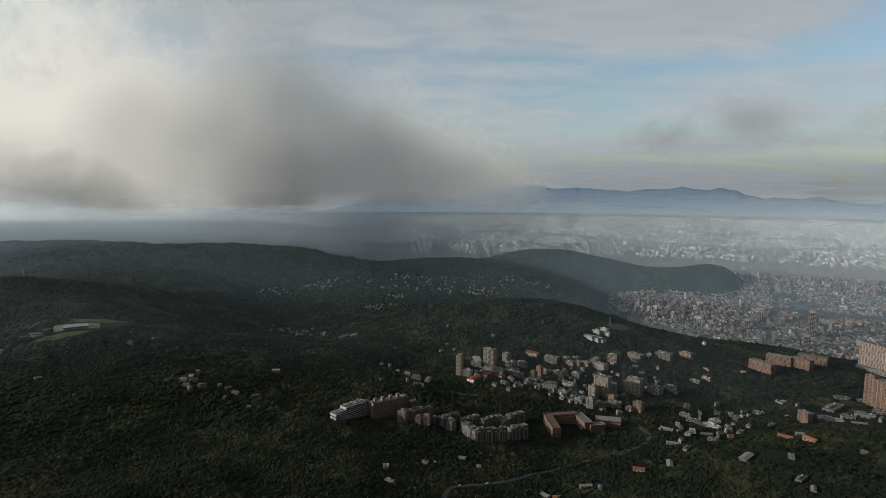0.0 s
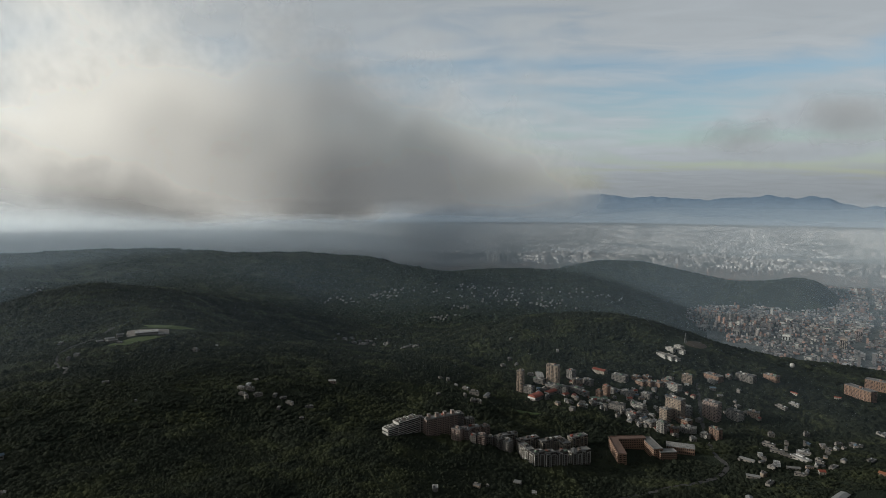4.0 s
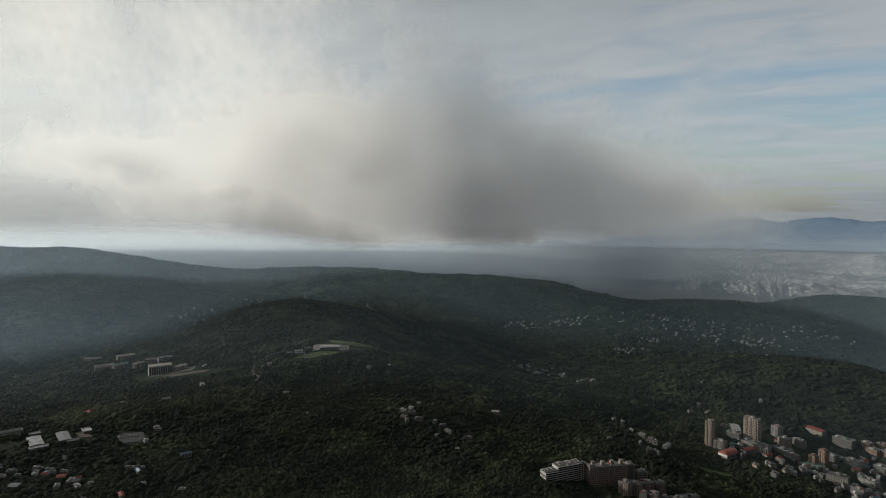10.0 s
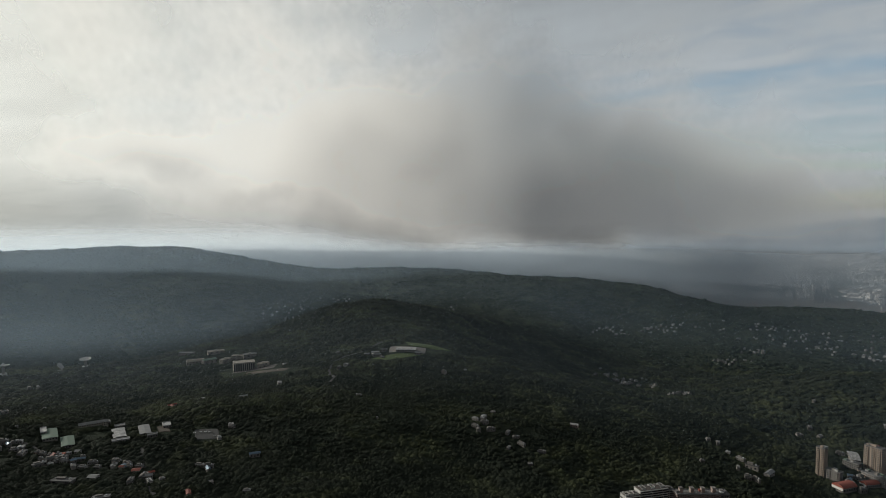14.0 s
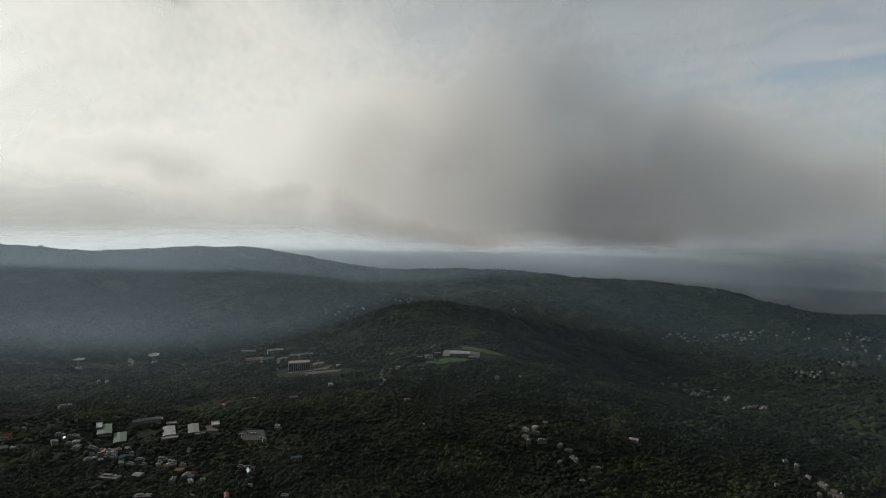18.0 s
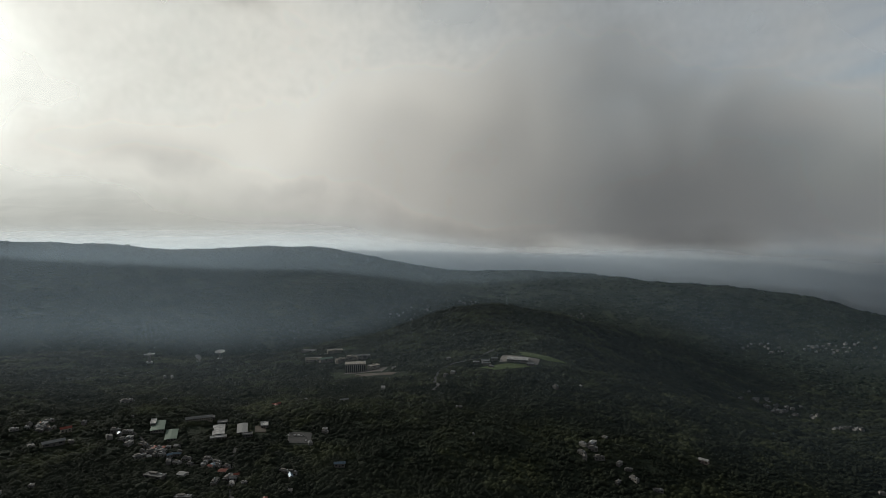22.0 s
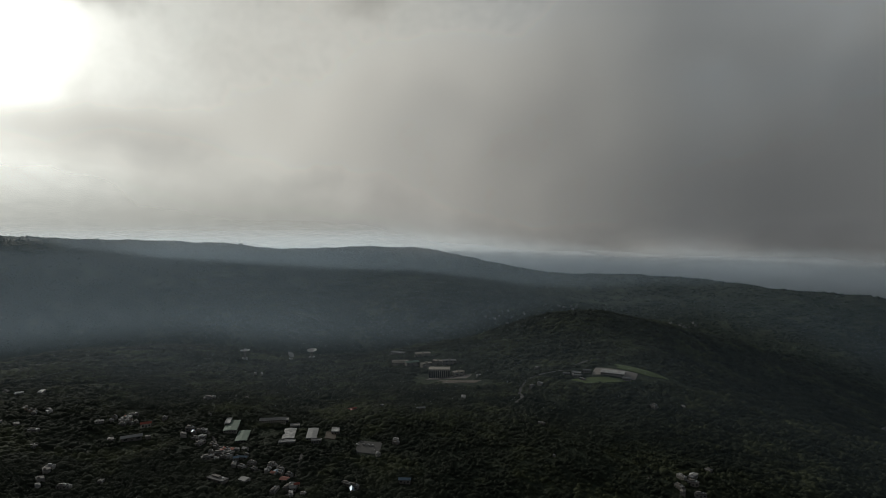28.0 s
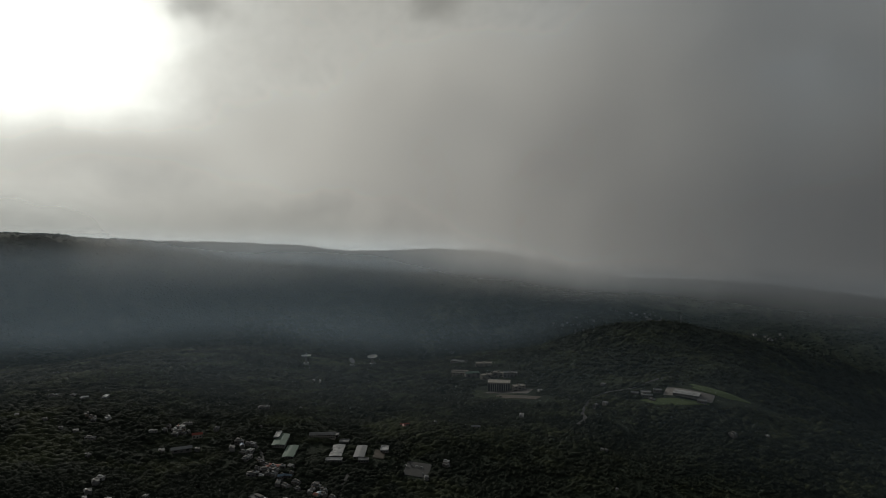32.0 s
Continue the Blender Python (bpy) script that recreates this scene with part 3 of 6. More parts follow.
# ---- low cloud ----
def cloud_material(name, masses, base, long, tall, shift, density, thin, thick, grain=1.0, climb=(0, 1, 0)):
    """Soft grey cloud: a few swelling masses in the sheet's own coordinates (metres along it, metres of height), frayed by noise."""
    m = bpy.data.materials.new(name)
    m.use_nodes = True
    n = Nodes(m.node_tree)
    uv = n.add("ShaderNodeTexCoord").outputs["UV"]
    place = n.add("ShaderNodeNewGeometry").outputs["Position"]
    moved = n.vmath("ADD", place, (shift, shift * 0.7, 0))
    # the air rolls the masses over: their outline is swirled before it is frayed
    roll = n.math("MULTIPLY", n.math("SUBTRACT", n.noise(moved, 0.011 * grain, 3.0, 0.5), 0.5), 70.0 / grain)
    lift = n.math("MULTIPLY", n.math("SUBTRACT", n.noise(n.vmath("ADD", moved, (310, 90, 170)), 0.011 * grain, 3.0, 0.5), 0.5), 60.0 / grain)
    sep = n.add("ShaderNodeSeparateXYZ")
    n.put(sep.inputs[0], uv)
    u, v = n.math("ADD", sep.outputs[0], roll), n.math("ADD", sep.outputs[1], lift)
    body = None
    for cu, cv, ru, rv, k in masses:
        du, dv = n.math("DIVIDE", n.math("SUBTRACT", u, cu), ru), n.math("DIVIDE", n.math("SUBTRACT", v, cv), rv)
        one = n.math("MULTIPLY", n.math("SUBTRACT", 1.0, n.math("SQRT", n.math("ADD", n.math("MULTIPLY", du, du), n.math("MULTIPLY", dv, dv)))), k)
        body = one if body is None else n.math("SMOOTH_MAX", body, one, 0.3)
    puff = n.noise(moved, 0.0085 * grain, 4.0, 0.5, 0.0)
    wisp = n.noise(moved, 0.028 * grain, 3.0, 0.5, 0.15)
    field = n.math("ADD", body, n.math("MULTIPLY_ADD", n.math("SUBTRACT", puff, 0.5), 0.8, n.math("MULTIPLY", n.math("SUBTRACT", wisp, 0.5), 0.26)))
    u, v = sep.outputs[0], sep.outputs[1]
    rim = n.math("MULTIPLY", n.ramp01(u, 0, 60), n.ramp01(n.math("SUBTRACT", long, u), 0, 90))
    rim = n.math("MULTIPLY", rim, n.math("MULTIPLY", n.ramp01(n.math("ADD", v, n.math("MULTIPLY", lift, 0.3)), base, n.math("MULTIPLY_ADD", n.ramp01(u, climb[0], climb[1]), climb[2], base + 26.0)), n.ramp01(n.math("SUBTRACT", tall, v), 0, 60)))
    fac = n.math("MULTIPLY", n.math("MULTIPLY", n.ramp01(field, -0.05, 0.55), rim), density)
    # thick cloud is coloured darker than its thin fringe: shade put into the colour
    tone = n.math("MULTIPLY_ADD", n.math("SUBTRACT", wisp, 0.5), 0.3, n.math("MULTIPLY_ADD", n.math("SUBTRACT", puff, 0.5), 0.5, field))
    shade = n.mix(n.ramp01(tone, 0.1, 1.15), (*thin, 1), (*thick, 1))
    scatter(n, shade, fac, 0.5)
    return m


def cloud(name, label, line, foot, tall, masses, base, shift, density, thin, thick, grain=1.0, climb=(0, 1, 0)):
    """A cloud bank that stands along a line in plan, from its eastern end to its western end."""
    line = [Vector((*p, 0)) for p in line]
    steps = []
    for p, q in zip(line, line[1:]):
        k = max(2, round((q - p).length / 12))
        steps += [p.lerp(q, i / k) for i in range(k)]
    steps.append(line[-1])
    xy = np.array([p[:2] for p in steps])
    for _ in range(140):
        xy[1:-1] = (xy[:-2] + 2 * xy[1:-1] + xy[2:]) / 4
    s = np.concatenate([[0], np.cumsum(np.hypot(*np.diff(xy, axis=0).T))])
    levels = np.linspace(0, tall, 12)
    n, k = len(xy), len(levels)
    pts = np.stack([np.repeat(xy[None, :, 0], k, 0), np.repeat(xy[None, :, 1], k, 0), np.repeat(foot + levels[:, None], n, 1)], -1).reshape(-1, 3)
    i, j = np.meshgrid(np.arange(k - 1), np.arange(n - 1), indexing="ij")
    f = np.stack([i * n + j, i * n + j + 1, (i + 1) * n + j + 1, (i + 1) * n + j], -1).reshape(-1, 4)
    me = mesh_from(name, pts, f, [cloud_material(name, masses, base, float(s[-1]), tall, shift, density, thin, thick, grain, climb)], smooth=True)
    uv = me.uv_layers.new(name="cloud")
    us, vs = np.tile(s, k), np.repeat(levels, n)
    uv.data.foreach_set("uv", np.stack([us[f.ravel()], vs[f.ravel()]], -1).astype(np.float32).ravel())
    return tagged(new(name, me), label, "cloud", kind="stuff")


# ---- building materials ----
WHITE_PAINT = material("white_paint", (0.58, 0.56, 0.525), 0.6, 0, 0.3, 0.15, 1.5, (0.42, 0.41, 0.385), each=0.15)
CONCRETE = material("concrete", (0.235, 0.215, 0.195), 0.85, 0, 0.5, 0.12, 1.2, (0.165, 0.15, 0.138), each=0.3)
DARK_CONCRETE = material("dark_concrete", (0.165, 0.135, 0.118), 0.8, 0, 0.5, 0.12, 1.2, (0.08, 0.075, 0.07), each=0.2)
TAN_TILE = material("tan_tile", (0.37, 0.295, 0.235), 0.7, 0, 0.4, 0.1, 1.0, (0.26, 0.20, 0.155), each=0.1)
PINK_TILE = material("pink_tile", (0.36, 0.275, 0.24), 0.6, 0, 0.4, 0.1, 1.0, (0.22, 0.165, 0.145), each=0.1)
BRICK = material("brick", (0.28, 0.18, 0.13), 0.8, 0, 0.4, 0.12, 1.5, (0.22, 0.14, 0.10), each=0.1)
SAND_WALL = material("sand_wall", (0.37, 0.33, 0.275), 0.8, 0, 0.4, 0.12, 1.2, (0.25, 0.22, 0.185), each=0.1)
DARK_FRAME = material("dark_frame", (0.06, 0.06, 0.06), 0.5, 0, 0.3, 0.3, 2.0)
BROWN_ROOF = material("brown_roof", (0.20, 0.125, 0.10), 0.8, 0, 0.5, 0.15, 1.0, (0.13, 0.09, 0.075), each=0.15)
# glass with the shade of deep recesses put into its colour
SHADED_GLASS = material("shaded_glass", (0.014, 0.015, 0.016), 0.5, 0, 0.3, 0.3, 2.0, spec=0.15)
GLASS = material("window_glass", (0.03, 0.035, 0.04), 0.08, 0, 0.2, 0.5, 3.0, spec=0.6)
PALE_METAL = material("pale_metal_roof", (0.52, 0.51, 0.50), 0.75, 0.0, 0.5, 0.2, 0.9, (0.16, 0.155, 0.15), each=0.4, spec=0.25)
GREY_METAL = material("grey_metal_roof", (0.19, 0.195, 0.20), 0.62, 0.1, 0.5, 0.2, 1.6, (0.26, 0.25, 0.24), each=0.2, spec=0.5)
RED_TILE = material("red_tile_roof", (0.27, 0.075, 0.05), 0.7, 0, 0.5, 0.3, 2.5, (0.22, 0.07, 0.05), each=0.15)
ORANGE_TILE = material("orange_tile_roof", (0.30, 0.13, 0.07), 0.7, 0, 0.5, 0.3, 2.5, (0.30, 0.13, 0.07), each=0.1)
BLUE_METAL = material("blue_metal_roof", (0.20, 0.27, 0.34), 0.45, 0.3, 0.5, 0.3, 2.0, each=0.2)
GREEN_SHEET = material("green_sheet_roof", (0.15, 0.21, 0.16), 0.75, 0.0, 0.4, 0.15, 1.0, (0.16, 0.20, 0.16), each=0.08)
FLAT_ROOF = material("flat_roof", (0.19, 0.185, 0.18), 0.85, 0, 0.6, 0.15, 1.0, (0.11, 0.107, 0.105), each=0.4)
ASPHALT = material("asphalt", (0.055, 0.055, 0.055), 0.85, 0, 0.5, 0.1, 1.5, (0.085, 0.08, 0.075))
LAWN = material("lawn", (0.075, 0.095, 0.03), 0.9, 0, 0.5, 0.03, 0.3, (0.06, 0.09, 0.03), bump=0.3, bump_scale=1.0)
BARE_EARTH = material("bare_earth", (0.10, 0.076, 0.058), 0.95, 0, 0.6, 0.05, 0.4, (0.06, 0.052, 0.04))
FRAME_PAINT = material("frame_paint", (0.50, 0.48, 0.45), 0.7, 0, 0.4, 0.15, 1.5, (0.34, 0.33, 0.31), each=0.2)
STEEL = material("white_steel", (0.62, 0.63, 0.64), 0.45, 0.2, 0.3, 0.3, 2.0)
CAR_PAINT = material("car_paint", (0.55, 0.55, 0.55), 0.3, 0.2, 0.1, 1.0, 4.0, each=0.5, spec=0.5)
TYRE = material("tyre", (0.02, 0.02, 0.02), 0.8, 0, 0.2, 1.0, 4.0)
PALE_WALL = material("pale_wall", (0.34, 0.315, 0.285), 0.75, 0, 0.5, 0.15, 1.2, (0.22, 0.21, 0.20), each=0.25)
WALLS = {"w": PALE_WALL, "c": CONCRETE, "g": CONCRETE, "r": SAND_WALL, "b": CONCRETE, "t": TAN_TILE, "o": BRICK, "p": PINK_TILE, "k": BRICK, "n": CONCRETE, "s": SAND_WALL, "v": WHITE_PAINT, "d": WHITE_PAINT}


# ---- parts ----
def part(name, bm, mat, parent, label=""):
    me = bpy.data.meshes.new(name)
    bm.to_mesh(me)
    bm.free()
    me.materials.append(mat)
    ob = new(name, me)
    ob.parent = parent
    if label:
        tagged(ob, label)
    return ob


def box(bm, x0, x1, y0, y1, z0, z1):
    v = [bm.verts.new(p) for p in ((x0, y0, z0), (x1, y0, z0), (x1, y1, z0), (x0, y1, z0), (x0, y0, z1), (x1, y0, z1), (x1, y1, z1), (x0, y1, z1))]
    for q in ((3, 2, 1, 0), (4, 5, 6, 7), (0, 1, 5, 4), (1, 2, 6, 5), (2, 3, 7, 6), (3, 0, 4, 7)):
        bm.faces.new([v[i] for i in q])


def boxed(*boxes_):
    bm = bmesh.new()
    for b in boxes_:
        box(bm, *b)
    return bm


def gable(bm, w, d, z, rise, over=0.5, thick=0.25):
    """A pitched roof along x, with its gables closed below the overhang."""
    a, b = w / 2 + over, d / 2 + over
    e = rise * b / (d / 2)
    prof = [(-b, z + rise - e), (0, z + rise), (b, z + rise - e), (b, z + rise - e + thick), (0, z + rise + thick), (-b, z + rise - e + thick)]
    left = [bm.verts.new((-a, y, h)) for y, h in prof]
    right = [bm.verts.new((a, y, h)) for y, h in prof]
    for i in range(6):
        j = (i + 1) % 6
        bm.faces.new((left[i], right[i], right[j], left[j]))
    bm.faces.new(left[::-1])
    bm.faces.new(right)


def site(name, x, y, turn, sink=0.0):
    """An Empty at the base of a thing, standing on the ground."""
    ob = new(name)
    ob.matrix_basis = pose(x, y, float(relief(np.array(x), np.array(y))) - sink, 0, 0, turn)
    return ob


def footing(x, y, w, d, turn):
    """The lowest ground under a building's corners."""
    c, s = math.cos(radians(turn)), math.sin(radians(turn))
    px = np.array([x + c * a - s * b for a in (-w / 2, 0, w / 2) for b in (-d / 2, 0, d / 2)])
    py = np.array([y + s * a + c * b for a in (-w / 2, 0, w / 2) for b in (-d / 2, 0, d / 2)])
    z = relief(px, py)
    return float(z.min()), float(z.mean())


# ---- houses ----
def house_proto(style):
    """A small house, 10 m wide, 8 m deep and 5 m high, to be scaled."""
    h = new("house")
    wall = part("wall", boxed((-5, 5, -4, 4, -3, 4.2)), WALLS[style], h)
    if style in "wct":
        roof = part("roof", boxed((-5.2, 5.2, -4.2, 4.2, 4.2, 4.45), (-5.2, 5.2, -4.2, -3.95, 4.45, 4.9), (-5.2, 5.2, 3.95, 4.2, 4.45, 4.9), (-5.2, -4.95, -3.95, 3.95, 4.45, 4.9), (4.95, 5.2, -3.95, 3.95, 4.45, 4.9)),
             PALE_METAL if style == "w" else FLAT_ROOF, h, "flat roof behind a low parapet")
        part("roof_shed", boxed((-3.6, 0.4, 0.2, 3.2, 4.45, 6.4), (-3.9, 0.7, -0.1, 3.5, 6.4, 6.55)), PALE_METAL if style == "w" else CONCRETE, roof)
        if style != "t":
            bm = bmesh.new()
            bmesh.ops.create_cone(bm, cap_ends=True, segments=10, radius1=0.7, radius2=0.7, depth=1.5, matrix=Matrix.Translation((2.8, 1.8, 5.2)))
            part("water_tank", bm, STEEL, roof, "steel rooftop water tank")
    else:
        bm = bmesh.new()
        gable(bm, 10, 8, 4.2, 1.7)
        part("roof", bm, {"g": GREY_METAL, "r": RED_TILE, "b": BLUE_METAL, "n": GREEN_SHEET, "o": ORANGE_TILE, "p": PALE_METAL}[style], h)
        bm = bmesh.new()
        for x in (-4.9, 4.9):
            a, b, c = bm.verts.new((x, -3.9, 4.2)), bm.verts.new((x, 3.9, 4.2)), bm.verts.new((x, 0, 5.85))
            bm.faces.new((a, b, c) if x > 0 else (c, b, a))
        part("gable_wall", bm, WALLS[style], h)
    for x in (-3.1, 3.1):
        part("window", boxed((x - 0.8, x + 0.8, -4.06, -3.9, 1.2, 2.8)), GLASS, wall)
        part("window", boxed((x - 0.8, x + 0.8, 3.9, 4.06, 1.2, 2.8)), GLASS, wall)
    part("door", boxed((-0.6, 0.6, -4.08, -3.9, -0.2, 2.2)), DARK_FRAME, wall)
    return h


HOUSE_LABELS = {"w": "small pale house with a flat metal roof among trees", "c": "grey concrete house with a flat weathered roof", "g": "long house with a grey metal pitched roof",
                "r": "cream house with a red tiled pitched roof", "b": "house with a blue-grey metal pitched roof", "t": "tan-tiled flat-roofed house with a roof shed",
                "o": "brick house with an orange tiled roof", "p": "pink house with a pale pitched roof", "n": "low hall with a green sheet roof"}
PROTOS = {}


def place_house(x, y, w, h, turn, style, group, depth=None):
    if style not in PROTOS:
        PROTOS[style] = house_proto(style)
        tagged(PROTOS[style], HOUSE_LABELS[style], "house")
        made = PROTOS[style]
    else:
        made = copy_thing(PROTOS[style], pose(0, 0, 0))
    d = depth or w * (0.62 + 0.3 * random.random() if w < 15 else 0.4)
    low, mean = footing(x, y, w, d, turn)
    made.matrix_basis = pose(x, y, low * 0.3 + mean * 0.7 + 0.9, 0, 0, turn)
    made.scale = (w / 10 * 0.8, d / 8 * 0.8, h / 5 * 0.8)
    tagged(made, group=group)
    clear(x, y, 0.42 * max(w, d) + 1.5)
    return made


# ---- blocks of flats, schools and halls ----
CLUTTER = random.Random(5)


def block(name, label, x, y, w, d, h, turn, wall, floors=None, roof="flat", roof_mat=None, bays=True, frame=None, category="building", group="", sheds=1, pitch=0.16):
    """A building of several storeys: body, parapet roof, sheds and tanks on it, and on each storey a row of windows."""
    low, mean = footing(x, y, w, d, turn)
    b = new(name)
    b.matrix_basis = pose(x, y, mean, 0, 0, turn)
    base = low - mean - 1.0
    floors = floors or max(1, round(h / 3.2))
    step = h / floors
    body = part("wall", boxed((-w / 2, w / 2, -d / 2, d / 2, base, h)), wall, b)
    if roof == "gable":
        bm = bmesh.new()
        gable(bm, w, d, h, min(4.0, d * pitch), 0.8, 0.3)
        part("roof", bm, roof_mat or GREY_METAL, b)
    elif roof == "barrel":
        bm = bmesh.new()
        n = 12
        ends = []
        for sx in (-w / 2 - 0.6, w / 2 + 0.6):
            ends.append([bm.verts.new((sx, -d / 2 * 1.04 * math.cos(math.pi * i / n), h + d * 0.26 * math.sin(math.pi * i / n))) for i in range(n + 1)])
        for i in range(n):
            bm.faces.new((ends[0][i], ends[1][i], ends[1][i + 1], ends[0][i + 1]))
        bm.faces.new(ends[0][::-1])
        bm.faces.new(ends[1])
        part("roof", bm, roof_mat or RED_TILE, b, "curved barrel roof")
        part("arch_front", boxed((-w / 2 - 0.9, -w / 2 - 0.62, -d / 2, d / 2, h * 0.5, h + 0.4)), WHITE_PAINT, b)
    else:
        t = 0.35
        top = part("roof", boxed((-w / 2 - 0.2, w / 2 + 0.2, -d / 2 - 0.2, d / 2 + 0.2, h, h + 0.3), (-w / 2 - 0.2, w / 2 + 0.2, -d / 2 - 0.2, -d / 2 + t, h + 0.3, h + 1.2), (-w / 2 - 0.2, w / 2 + 0.2, d / 2 - t, d / 2 + 0.2, h + 0.3, h + 1.2),
                            (-w / 2 - 0.2, -w / 2 + t, -d / 2 + t, d / 2 - t, h + 0.3, h + 1.2), (w / 2 - t, w / 2 + 0.2, -d / 2 + t, d / 2 - t, h + 0.3, h + 1.2)), roof_mat or FLAT_ROOF, b, "flat roof behind a parapet")
        if group == "blocks in the hill town" or category == "apartment building":
            for k in range(2 + (w * d > 420)):
                cx, cy = CLUTTER.uniform(-w / 2 + 3, w / 2 - 3), CLUTTER.uniform(-d / 2 + 2.5, d / 2 - 2.5)
                aw, ad, ah = CLUTTER.uniform(1.6, 3.4), CLUTTER.uniform(1.2, 2.4), CLUTTER.uniform(2.0, 3.0)
                part("roof_hut", boxed((cx - aw, cx + aw, cy - ad, cy + ad, h + 0.3, h + ah), (cx - aw - 0.4, cx + aw + 0.4, cy - ad - 0.4, cy + ad + 0.4, h + ah, h + ah + 0.15)), CLUTTER.choice((PALE_METAL, PALE_METAL, WHITE_PAINT, GREY_METAL, RED_TILE, GREEN_SHEET, wall)), top, "sheet-metal roof hut")
        for k in range(sheds):
            sx = (k + 0.5) / sheds * w - w / 2
            sw = min(5.0, w / (sheds + 1))
            part("stair_house", boxed((sx - sw / 2, sx + sw / 2, -2.2, min(2.6, d / 2 - 0.6), h + 0.3, h + 3.6)), wall, top)
            bm = bmesh.new()
            bmesh.ops.create_cone(bm, cap_ends=True, segments=10, radius1=0.9, radius2=0.9, depth=1.7, matrix=Matrix.Translation((sx + sw / 2 + 1.4, 0.5, h + 1.15)))
            part("water_tank", bm, STEEL, top)
    for f in range(floors):
        z = f * step
        bm = bmesh.new()
        for side, length, off in ((0, w, d / 2), (1, d, w / 2)):
            n = max(1, int(length / 3.4))
            pitch = length / n
            for i in range(n):
                c = (i + 0.5) * pitch - length / 2
                half = pitch * 0.25
                for s in (-1, 1):
                    lo, hi = sorted((s * (off - 0.1), s * (off + 0.07)))
                    if side == 0:
                        box(bm, c - half, c + half, lo, hi, z + step * 0.3, z + step * 0.78)
                    else:
                        box(bm, lo, hi, c - half, c + half, z + step * 0.3, z + step * 0.78)
        tagged(part("window_band", bm, GLASS, body), kind="stuff")
        if frame:
            part("floor_band", boxed((-w / 2 - 0.7, w / 2 + 0.7, -d / 2 - 0.7, d / 2 + 0.7, z + step - 0.2, z + step + 0.12 if f < floors - 1 else z + step - 0.02)), frame, b, "pale band between two storeys")
    if frame and floors > 4:
        n = max(2, round(w / 8))
        for i in range(n + 1):
            c = i * w / n - w / 2
            part("pier", boxed((c - 0.3, c + 0.3, -d / 2 - 0.8, -d / 2 + 0.1, 0, h + 0.8)), frame, b)
    if bays and not frame and floors > 4:
        n = max(2, int(w / 9))
        for i in range(n):
            c = (i + 0.5) * w / n - w / 2
            bw = w / n * 0.22
            if i % 2:
                for f in range(1, floors):
                    part("balcony", boxed((c + bw * 1.15, c + w / n * 0.5, -d / 2 - 0.9, -d / 2 - 0.05, f * step, f * step + 0.9)), wall, b)
            bay = part("bay", boxed((c - bw, c + bw, -d / 2 - 1.1, -d / 2 + 0.1, base, h * 0.97)), wall, b)
            for f in range(floors):
                part("bay_window", boxed((c - bw * 0.7, c + bw * 0.7, -d / 2 - 1.17, -d / 2 - 1.0, f * step + step * 0.32, f * step + step * 0.75)), GLASS, bay)
    clear(x, y, 0.42 * math.hypot(w, d) + 1)
    if w > 2 * d:
        c, s = math.cos(radians(turn)), math.sin(radians(turn))
        CLEARINGS.pop()
        for k in (-0.4, -0.2, 0, 0.2, 0.4):
            clear(x + c * w * k, y + s * w * k, d / 2 + w * 0.07 + 0.5)
    return tagged(b, label, category, group)


VALLEY_HOUSES = [
    (-596, 824, 22, 5, 45, 'w'), (-615, 830, 14, 4, 46, 'c'), (-614, 840, 14, 4, 45, 'w'), (-548, 803, 21, 5, 44, 'w'),
    (-546, 822, 23, 6, 43, 'c'), (-536, 831, 14, 6, 42, 'c'), (-551, 842, 14, 3, 42, 'r'), (-514, 835, 17, 5, 41, 'b'),
    (-508, 816, 19, 4, 42, 'w'), (-496, 819, 13, 4, 41, 'w'), (-496, 835, 11, 4, 40, 'c'), (-484, 773, 34, 5, 42, 'c'),
    (-459, 795, 14, 5, 40, 'g'), (-470, 848, 17, 7, 39, 't')]
VALLEY_HOUSES_B = [
    (-461, 833, 11, 4, 39, 'w'), (-447, 836, 13, 4, 38, 'b'), (-424, 831, 13, 4, 37, 'r'), (-406, 822, 23, 4, 36, 'c'),
    (-378, 820, 9, 4, 35, 'c'), (-568, 1118, 19, 4, 34, 'r'), (-460, 1184, 19, 5, 28, 'g'), (-438, 1296, 26, 4, 25, 'w'),
    (-403, 1038, 11, 5, 29, 'w'), (-388, 977, 8, 5, 30, 'w'), (-305, 933, 19, 7, 27, 'b'), (-345, 877, 16, 7, 31, 'c'),
    (-318, 837, 12, 3, 31, 'w'), (-325, 798, 17, 4, 33, 'r')]
SLOPE_HOUSES = [
    (-267, 839, 12, 3, 28, 'c'), (-410, 750, 24, 4, 40, 'c'), (-773, 1045, 8, 3, 44, 'w'), (-1031, 1271, 19, 5, 45, 'w'),
    (-356, 1434, 19, 6, 20, 'w'), (-345, 1451, 14, 6, 19, 'w'), (-109, 1437, 14, 8, 10, 'w'), (-409, 1574, 21, 5, 20, 'c'),
    (-67, 1486, 8, 4, 8, 'w'), (-172, 1122, 5, 3, 16, 'w'), (-238, 1227, 10, 3, 18, 'c'), (-303, 1533, 20, 4, 17, 'w'),
    (-275, 1510, 17, 4, 16, 'c'), (-243, 1225, 7, 3, 18, 'w')]
